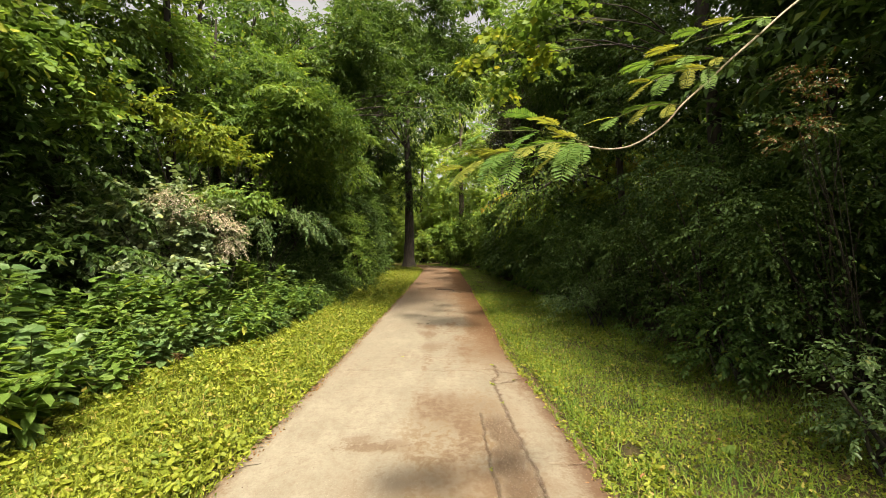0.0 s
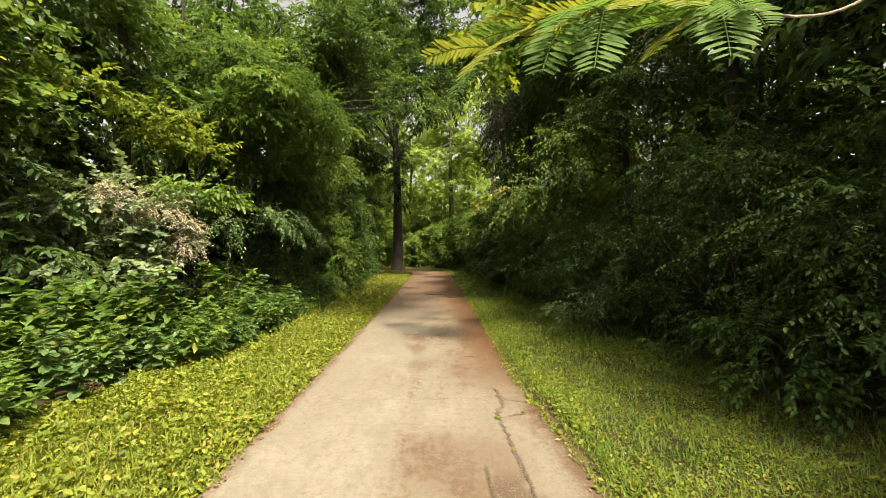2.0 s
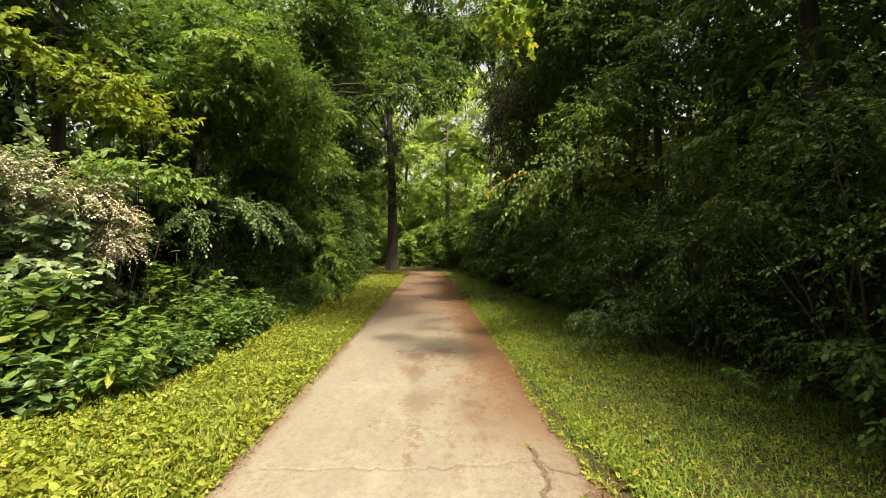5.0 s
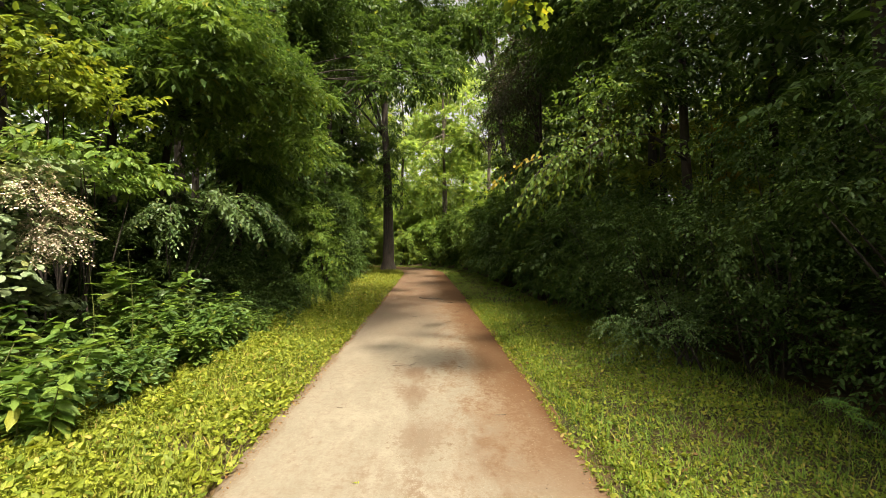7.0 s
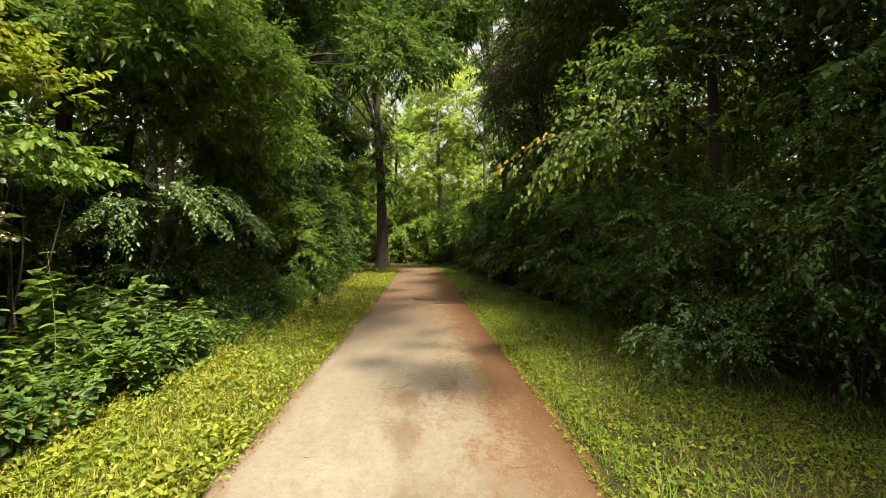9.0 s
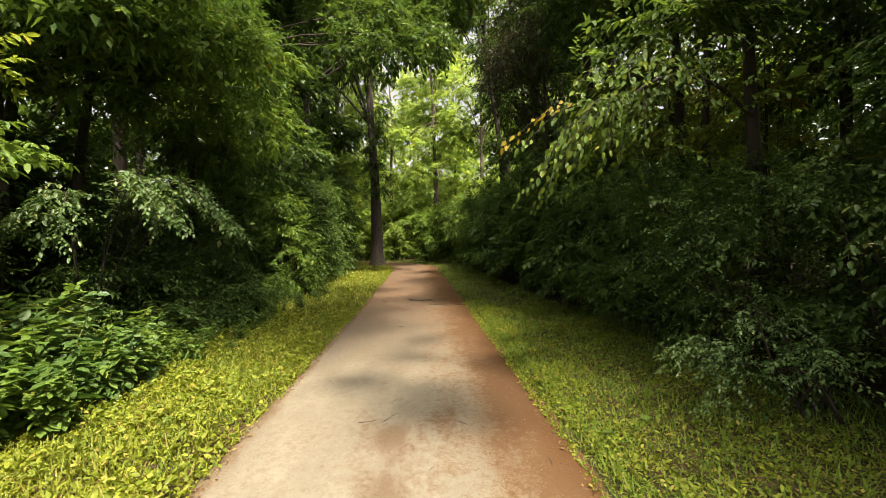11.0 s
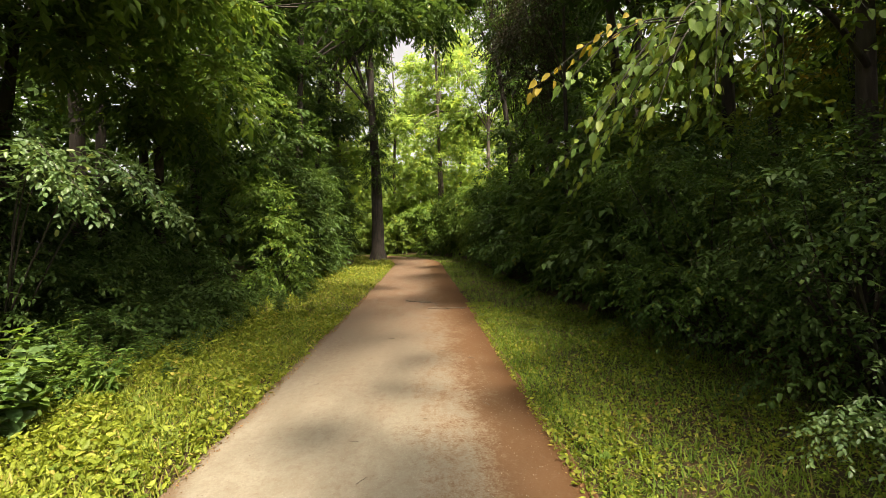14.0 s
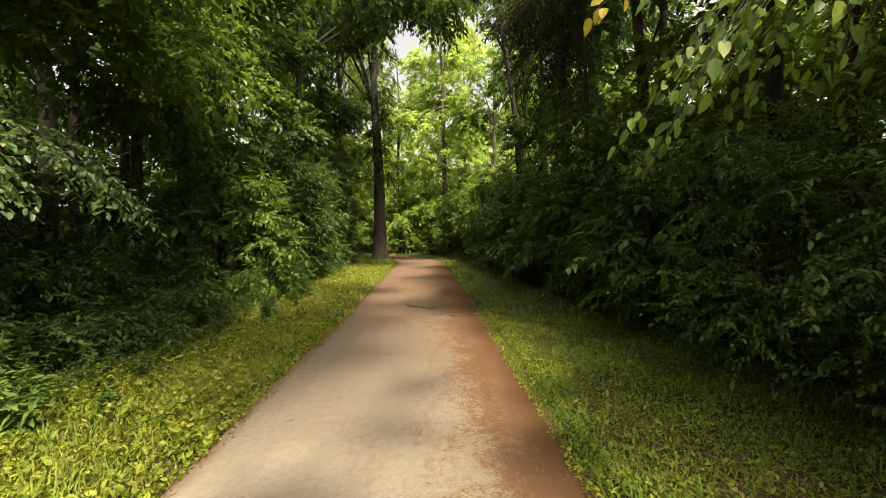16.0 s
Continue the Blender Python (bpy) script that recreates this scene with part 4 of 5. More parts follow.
RIGHT_TREES = [(9.0, 18.2, 6.8, 0.2, LEAF_YELLOW), (6.8, 0.5, 6.0, 0.22, LEAF_DEEP), (6.9, 4.0, 6.8, 0.24, LEAF_DEEP), (6.9, 7.6, 8.0, 0.26, LEAF_DEEP), (9.2, 12.8, 8.5, 0.28, LEAF_DEEP), (6.55, 16.0, 13, 0.34, LEAF_DEEP), (6.8, 20.0, 15, 0.36, LEAF_DEEP),
               (6.6, 24.5, 16, 0.4, LEAF_MID), (6.8, 29.0, 17, 0.4, LEAF_DEEP), (7.2, 34.0, 17, 0.45, LEAF_MID), (7.4, 39.5, 18, 0.45, LEAF_MID), (10.5, 2.0, 10, 0.35, LEAF_DEEP), (10.8, 7.0, 11, 0.35, LEAF_DEEP), (11.2, 29.0, 18, 0.5, LEAF_MID)]
for k, (x, y, h, w, mat) in enumerate(RIGHT_TREES):
    over = 0.3 if y > 22 else -1.6 if y > 14 else -0.2
    # the near trees get extra lobes, mostly above the view, to shade the thicket
    lobes = bunch(6, (over, 0, h * 0.70), (1.6, 1.7, h * 0.18), 1.4, 2.1, 0.85, 120 + k) + (bunch(5, (-1.3, 0, 5.6), (1.1, 1.6, 0.6), 1.0, 1.4, 0.7, 190 + k) if y < 12 and x < 8 else []) + ([] if y == 16.0 else bunch(6, (-0.2, 0, h * 0.27), (1.2, 1.7, h * 0.2), 1.2, 1.8, 0.9, 160 + k))
    tree(x, y, h, w, lobes, mat, "yellow-green young tree behind the thicket, coloured as sunlit" if mat is LEAF_YELLOW else "dark woodland tree in the shaded thicket", 760 if y < 16 else 530 if y < 28 else 420, 0.155 if y < 16 else 0.17 + 0.003 * y, KITE, group="woodland trees")
# young trees in bright leaf colours that stand for sunlight behind the thicket
tree(6.6, 13.4, 5.6, 0.10, [((-0.7, -0.8, 3.8), (0.6, 0.7, 0.3)), ((-0.2, 0.2, 4.3), (0.9, 0.9, 0.4)), ((0.3, -0.5, 3.0), (0.8, 0.8, 0.4)), ((-0.4, 0.3, 2.2), (0.7, 0.7, 0.35))], LEAF_BRIGHT_YELLOW, "slim young tree with yellow leaves coloured as sunlit", 150, 0.09, OVATE, length=0.4, core=0)
for x, y, h in ((12.5, 19.5, 9.0), (15.5, 24.0, 10.0), (12.0, 14.5, 8.0)):
    tree(x, y, h, 0.25, bunch(7, (0, 0, h * 0.5), (1.7, 1.7, h * 0.3), 1.3, 1.9, 0.8, int(h)), LEAF_FRESH, "bright green young tree deep in the wood, coloured as sunlit", 520, 0.22, KITE, group="woodland trees")

# -- tall trees beside the start; their high crowns, out of view, are added to keep the thickets dark
for k, (x, y, h, off) in enumerate(((9.8, -1.4, 15, 0.0), (9.2, 4.2, 14, -1.2), (9.0, 8.2, 14.5, -0.6), (7.8, 13.0, 14.5, 0.2), (-8.2, 6.6, 14.5, -0.9))):
    tree(x, y, h, 0.24, bunch(7, (off, 0, h * 0.82), (2.0, 2.2, h * 0.09), 1.3, 1.9, 0.7, 330 + k), LEAF_DEEP, "tall woodland tree with a high dark crown that gives shade", 500, 0.27, KITE, group="woodland trees", fork=18)

# two more crowns above the view, added for shade
tree(-8.6, 8.0, 12.5, 0.26, bunch(7, (2.0, 0.3, 9.9), (0.9, 1.2, 0.7), 1.0, 1.35, 0.7, 371), LEAF_DEEP, "tall woodland tree with a high dark crown that gives shade", 520, 0.18, KITE, group="woodland trees", fork=17)
tree(8.7, 0.6, 14.5, 0.24, bunch(6, (-1.1, 0, 12.3), (0.9, 1.7, 0.7), 0.9, 1.3, 0.7, 339), LEAF_DEEP, "tall woodland tree with a high dark crown that gives shade", 420, 0.2, KITE, group="woodland trees", fork=18)
for k, (x, y) in enumerate(((6.3, 2.6), (6.6, 5.6), (8.1, 7.6))):
    tree(x, y, 11.5, 0.22, bunch(9, (0.0, 0, 8.0), (1.7, 1.9, 1.3), 1.2, 1.6, 0.7, 360 + k), LEAF_DEEP, "dark woodland tree in the shaded thicket", 1150, 0.13, KITE, group="woodland trees", fork=16)
# unseen wide crown high over the path, added to shade path and verge
tree(-6.9, 10.6, 14, 0.28, [((7.3, -2.9, 10.8), (1.1, 1.1, 0.5)), ((8.0, -1.7, 11.0), (1.0, 1.1, 0.5)), ((5.9, -0.4, 10.8), (1.3, 1.4, 0.6)), ((7.2, 0.4, 10.9), (1.3, 1.4, 0.6)), ((8.3, -0.4, 11.2), (1.2, 1.3, 0.6)), ((8.2, 1.2, 11.4), (1.1, 1.2, 0.6)), ((7.0, -1.6, 11.4), (1.1, 1.2, 0.6)), ((7.7, 2.4, 11.6), (1.1, 1.2, 0.6))], LEAF_DEEP, "tree with a wide high crown out of view, added for shade", 700, 0.2, KITE, group="woodland trees", fork=17)

# -- trees whose crowns hang over the path further on
tree(-7.9, 18.6, 12, 0.32, [((6.2, -0.8, 7.2), (0.9, 0.9, 0.6)), ((7.5, -0.6, 7.0), (0.8, 0.9, 0.55)), ((8.3, -0.2, 7.6), (0.8, 0.9, 0.5)), ((6.6, 0, 8.4), (1.2, 1.2, 0.7)), ((2.4, 0, 9.4), (1.6, 1.6, 1.1)), ((3.2, -0.6, 5.9), (1.2, 1.2, 0.7)), ((2.2, -0.8, 4.4), (1.2, 1.3, 0.8)), ((1.2, 0, 7.2), (1.3, 1.3, 0.9))], LEAF_DEEP, "dark tree with a long bough hanging over the path", 520, 0.17, KITE, length=0.5, droop=0.7)
tree(-8.0, 20.4, 15.5, 0.3, bunch(11, (3.9, -0.2, 10.6), (1.7, 1.6, 1.7), 1.0, 1.5, 0.7, 351) + bunch(3, (4.3, 0, 13.2), (1.2, 0.8, 0.4), 0.9, 1.3, 0.7, 352), LEAF_DEEP, "tall woodland tree with a high dark crown that gives shade", 780, 0.19, KITE, group="woodland trees", fork=16)
tree(-5.9, 28.0, 19, 0.45, bunch(17, (2.9, 0.5, 14.0), (4.2, 2.4, 3.4), 1.2, 1.9, 0.75, 301) + bunch(7, (2.6, 0, 17.4), (3.2, 1.5, 0.9), 1.2, 1.7, 0.7, 311) + bunch(6, (0.4, -0.6, 8.2), (0.9, 0.7, 2.2), 1.0, 1.4, 0.8, 312), LEAF_DEEP, "tall tree with a dark crown hanging over the path", 1850, 0.22, KITE, lean=(1.2, 0))
tree(-6.2, 33.5, 20, 0.5, bunch(13, (3.6, 0, 17.2), (4.4, 2.2, 3.2), 1.5, 2.2, 0.75, 305) + bunch(6, (0.6, -0.6, 9.0), (0.9, 0.7, 2.6), 1.1, 1.5, 0.8, 313), LEAF_DEEP, "tall tree with a dark crown hanging over the path", 1050, 0.25, KITE, lean=(1.2, 0))
tree(5.6, 24.0, 16, 0.45, bunch(9, (-0.6, 0, 9.6), (0.9, 2.0, 2.8), 1.1, 1.7, 0.8, 302), LEAF_DEEP, "tall tree with a dark crown hanging over the path", 560, 0.20, KITE, lean=(-1.0, 0))
tree(5.8, 19.0, 15, 0.4, bunch(7, (-1.0, 0, 11.0), (1.6, 1.6, 2.0), 1.0, 1.5, 0.7, 307), LEAF_MID, "tall tree with a high spreading crown", 560, 0.20, KITE, lean=(-1.0, 0))

tree(5.6, 33.0, 23, 0.45, bunch(9, (-2.3, 0, 17.5), (1.9, 2.0, 3.0), 1.3, 1.9, 0.8, 309), LEAF_FRESH, "tall tree with a high spreading crown", 620, 0.28, KITE, lean=(-1.0, 0))

# -- the big vine-hung tree where the path bends
BIG = (-3.1, 39.0)
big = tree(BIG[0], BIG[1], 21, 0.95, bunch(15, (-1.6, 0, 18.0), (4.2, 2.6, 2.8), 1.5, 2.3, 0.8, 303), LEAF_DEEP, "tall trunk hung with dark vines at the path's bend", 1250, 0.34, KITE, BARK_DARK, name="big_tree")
part("vine", crown_mesh("vine", [((0.1, 0, z), (0.95 + 0.35 * math.sin(z * 2.1), 0.9, 0.9)) for z in np.arange(6.0, 16.0, 1.0)], 620, LEAF_DEEP, KITE, 0.20, 11, 0.5, 0.9, inner=0.3, low=-1, core=0), big, "dark leafy vines that wrap the trunk and keep it dark")

# -- the bright wood beyond the bend; its sunlit look is put into the leaf colour
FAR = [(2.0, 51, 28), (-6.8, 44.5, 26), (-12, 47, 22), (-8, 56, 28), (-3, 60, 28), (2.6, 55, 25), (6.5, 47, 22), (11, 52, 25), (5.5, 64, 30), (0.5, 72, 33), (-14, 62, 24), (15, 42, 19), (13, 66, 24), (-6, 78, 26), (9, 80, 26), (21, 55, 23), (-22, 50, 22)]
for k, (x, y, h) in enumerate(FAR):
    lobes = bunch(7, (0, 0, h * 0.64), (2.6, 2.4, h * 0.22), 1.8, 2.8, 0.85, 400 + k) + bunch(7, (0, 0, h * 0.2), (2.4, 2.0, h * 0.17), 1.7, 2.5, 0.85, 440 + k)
    tree(x, y, h, 0.5, lobes, LEAF_FAR_LIT, "tall bright green tree beyond the bend", 860, 0.36, KITE, BARK, group="far trees", length=1.0, core=0.25)


def woods(name, label, boxes, material, leaf):
    """Undergrowth and crowns too deep in the wood to tell apart."""
    pieces = []
    for n, (x0, x1), (y0, y1), (z0, z1) in boxes:
        p = np.stack([rng.uniform(x0, x1, n), rng.uniform(y0, y1, n), z0 + (z1 - z0) * rng.random(n) ** 1.3], -1)
        pieces.append(sprays(KITE_WIDE, p, rng.standard_normal((n, 3)) * (1, 1, 0.4), leaf, 9, 3.2 * leaf))
    v, f = joined(pieces)
    tagged(new(name, mesh_np(name, v, f, material)), label, "woods", kind="stuff")


woods("woods", "deep green wood behind the trees beside the path", [(2000, (-24, -10.5), (8, 60), (0, 10)), (1300, (-22, -13.5), (-4, 14), (0, 9)), (1500, (14, 24), (-6, 14), (0, 12)), (1900, (14, 26), (8, 60), (0, 15)), (900, (-24, 24), (-16, -8), (0, 7))], LEAF_DEEP, 0.6)
woods("woods", "dense shaded foliage behind the thickets", [(1700, (-13, -9.4), (-1, 18), (0, 8)), (2500, (9.2, 13.5), (0, 15), (1, 11)), (1300, (13, 16.5), (12, 26), (2, 13))], LEAF_DEEP, 0.25)
woods("woods", "pale green wood far beyond the bend", [(2000, (-40, 40), (84, 100), (0, 24)), ], LEAF_FAR_LIT, 0.7)
woods("woods", "bright green undergrowth beyond the bend", [(2800, (-24, 22), (58, 82), (0, 15))], LEAF_FAR_LIT, 0.7)


# ------------------------------------------------------------------ tall herbs on the left
def herb(seed, height, template, leaf, material, whorl=3):
    """A leafy stem or a few of them, broad leaves in whorls, longest half way up."""
    r = np.random.default_rng(seed)
    ob = thing("tall_herb", (0, 0, 0), "tall leafy green herb at the thicket's edge", "herb", "tall herbs")
    R, P, S = [], [], []
    for _ in range(r.integers(3, 6)):
        h = height * r.uniform(0.6, 1.05)
        a, l = r.uniform(0, 2 * np.pi), h * r.uniform(0.12, 0.6)
        b = np.array([r.normal(0, 0.07), r.normal(0, 0.07), -0.02])
        tip = b + np.array([math.cos(a) * l, math.sin(a) * l, h])
        line = smooth_line([b, (b + tip) / 2 + (0, 0, 0.06 * h), tip], 9)
        part("stem", mesh_np("stem", *tube(line, np.linspace(0.008, 0.003, 9), 4), STEM), ob)
        n = int(h / 0.065) + 3
        for i in range(n):
            t = 0.22 + 0.78 * i / (n - 1)
            q = line[min(8, int(t * 8))] * (1 - (t * 8) % 1) + line[min(8, int(t * 8) + 1)] * ((t * 8) % 1)
            for k in range(whorl if t > 0.8 else 2):
                az = i * 2.4 + k * 2 * np.pi / whorl + r.normal(0, 0.35)
                R.append((math.cos(az), math.sin(az), 0.45 * t - 0.30 + r.normal(0, 0.28)))
                P.append(q)
                S.append(leaf * (1.15 - 0.55 * t) * r.uniform(0.75, 1.2))
    R = rotations(np.array(R), np.array([0, 0, 1.0]) + 0.3 * r.standard_normal((len(R), 3)))
    v, f = stamped(template, R, np.array(P), np.array(S))
    part("foliage", mesh_np("foliage", v, f, material), ob)
    return ob


BROAD, LONG = blade(0.34, 0.10, -0.12, 0.36), blade(0.22, 0.07, -0.20, 0.38)
kinds = [herb(500 + k, h, t, l, m) for k, (h, t, l, m) in enumerate([
    (0.95, BROAD, 0.17, LEAF_FRESH), (0.80, LONG, 0.21, LEAF_MID), (0.65, ROUND, 0.13, LEAF_BLUE), (1.05, BROAD, 0.19, LEAF_BLUE), (0.75, LONG, 0.19, LEAF_FRESH), (0.5, BROAD, 0.15, LEAF_MID), (0.8, OVATE, 0.14, LEAF_DEEP), (0.7, LANCE, 0.16, LEAF_MID)])]
spots = []
r = np.random.default_rng(11)
for y in np.arange(1.2, 21, 0.36):
    for row in range(5):
        if y < 12.3 or r.random() < 0.7:
            tall = 1.0 + 0.22 * math.sin(1.9 * y + 0.8) + 0.12 * math.sin(4.7 * y)
            spots.append((-3.72 + 0.46 * min(1.0, max(0.0, (y - 5.5) / 3.5)) - 0.10 * math.sin(1.3 * y) - 0.38 * row + r.normal(0, 0.13), y + r.uniform(-0.16, 0.16), ((0.92 + 0.15 * row if y < 6.5 else 0.80 + 0.10 * row) * tall if y < 12.3 else 0.5 + 0.1 * row) * r.uniform(0.7, 1.3)))
for k, (x, y, s) in enumerate(spots):
    m = Matrix.LocRotScale((x, y, float(ground_height(x, y))), Euler((0, 0, r.uniform(0, 6.28))), None)
    # further on only the darker herb kinds, their colour standing in for shade
    ob = kinds[k] if k < len(kinds) else copy_thing(kinds[int(r.integers(0, 6) if y < 12.6 else r.integers(6, 8))], m)
    ob.matrix_basis = m @ Matrix.Diagonal((s, s, s, 1))


# ------------------------------------------------------------------ branches that reach over the path
def mimosa():
    """A feathery-leaved tree just right of the start; its lowest branch hangs over the path."""
    base = np.array([3.55, 1.0, float(ground_height(3.55, 1.0))])
    ob = thing("mimosa_tree", tuple(base + np.array([-0.012, 0, -0.015])), "feathery-leaved tree reaching a bare branch over the path", "tree")
    part("trunk", mesh_np("trunk", *tube(smooth_line([(0, 0, -0.1), (0.05, 0.1, 1.3), (-0.15, 0.5, 2.6), (0, 0.6, 4.2)], 14), np.linspace(0.075, 0.03, 14), 8, 0.04), BARK, True), ob)
    line = smooth_line(np.array([(3.40, 1.45, 2.630), (2.55, 2.05, 3.130), (1.90, 2.06, 2.960), (1.45, 2.02, 2.615), (1.26, 2.01, 2.440), (1.14, 2.0, 2.335), (1.05, 2.0, 2.235), (0.915, 2.0, 2.145), (0.80, 2.0, 2.120), (0.68, 1.99, 2.130)]) - base, 60)
    part("branch", mesh_np("branch", *tube(line, np.linspace(0.0065, 0.0028, 60), 6, 0.05), TWIG, True), ob, "pale bare curving branch")

    def frond(root, way, length, material, pairs=15, droop=0.5):
        way = np.array(way, float)
        way /= np.linalg.norm(way)
        t = np.linspace(0, 1, 12)[:, None]
        spine = root + way * t * length + np.array([0, 0, -droop * length]) * t ** 2
        v, f = tube(spine, np.linspace(0.0022, 0.001, 12), 4)
        tt = (np.arange(pairs) + 1.2) / (pairs + 0.6)
        i = np.minimum((tt * 11).astype(int), 10)
        q = spine[i] + (spine[i + 1] - spine[i]) * (tt * 11 - i)[:, None]
        d = spine[i + 1] - spine[i]
        d /= np.linalg.norm(d, axis=1)[:, None]
        F = rotations(d, np.array([0, 0, 1.0]) + rng.normal(0, 0.12, 3))
        R, P, S = [], [], []
        for sgn in (-1, 1):
            fw = F[..., 0] * sgn * 0.9 + F[..., 1] * 0.55 + F[..., 2] * 0.05
            R.append(rotations(fw + rng.normal(0, 0.05, fw.shape), F[..., 2]))
            P.append(q)
            S.append(length * 0.34 * np.sin(np.pi * (0.12 + 0.80 * tt)) ** 0.6)
        lv, lf = stamped(blade(0.11, 0.02, -0.08, 0.42), np.concatenate(R), np.concatenate(P), np.concatenate(S))
        me = mesh_np("frond", *joined([(v, f), (lv, lf)]), material)
        part("frond", me, ob)

    def compound(root, tip, pairs, size, seed):
        """One feathery leaf: a drooping stalk with fronds in pairs along it."""
        r = np.random.default_rng(seed)
        root, tip = np.array(root) - base, np.array(tip) - base
        stalk = smooth_line([root, (root + tip) / 2 + np.array([0, 0, 0.025]), tip], 12)
        part("leaf_stalk", mesh_np("leaf_stalk", *tube(stalk, np.linspace(0.003, 0.0012, 12), 4), STEM), ob)
        way = (tip - root) / np.linalg.norm(tip - root)
        face = np.array([0.05, -0.55, 0.8]) + r.normal(0, 0.12, 3)
        across = np.cross(way, face / np.linalg.norm(face))
        for k in range(pairs):
            t = 0.25 + 0.75 * k / max(1, pairs - 1)
            for sgn in (-1, 1):
                go = way * (0.45 + 0.5 * t) + across * sgn * (1.0 - 0.5 * t) + r.normal(0, 0.10, 3)
                frond(stalk[min(11, int(t * 11))], go, size * r.uniform(0.75, 1.15) * (1 - 0.15 * abs(t - 0.6)), FROND_YELLOW if r.random() < 0.40 else FROND, 14, r.uniform(0.12, 0.35))

    low = [((0.69, 2.00, 2.14), (0.33, 1.93, 2.09)), ((0.69, 1.99, 2.13), (0.52, 1.95, 2.08)), ((0.70, 2.04, 2.16), (0.28, 2.02, 2.21)), ((0.69, 2.08, 2.16), (0.48, 2.08, 2.28)), ((0.40, 1.96, 2.11), (0.12, 1.95, 2.02))]
    high = [((1.38, 2.02, 2.55), (1.00, 2.00, 2.53)), ((1.33, 2.02, 2.51), (0.98, 1.98, 2.43)), ((1.14, 2.00, 2.33), (0.83, 2.00, 2.27)), ((1.62, 2.05, 2.77), (1.24, 2.02, 2.69)), ((1.50, 2.00, 2.66), (1.15, 2.05, 2.63))]
    for k, (a, b) in enumerate(low + high):
        compound(a, b, (4, 3, 3, 3, 4, 3, 4, 3, 3, 2)[k], 0.185 if k < 5 else 0.145, 60 + k)
    part("crown", crown_mesh("crown", [((0.5, 0.2, 3.9), (0.9, 0.9, 0.7))], 120, LEAF_DEEP, KITE_SLIM, 0.08, 16, 0.4), ob)


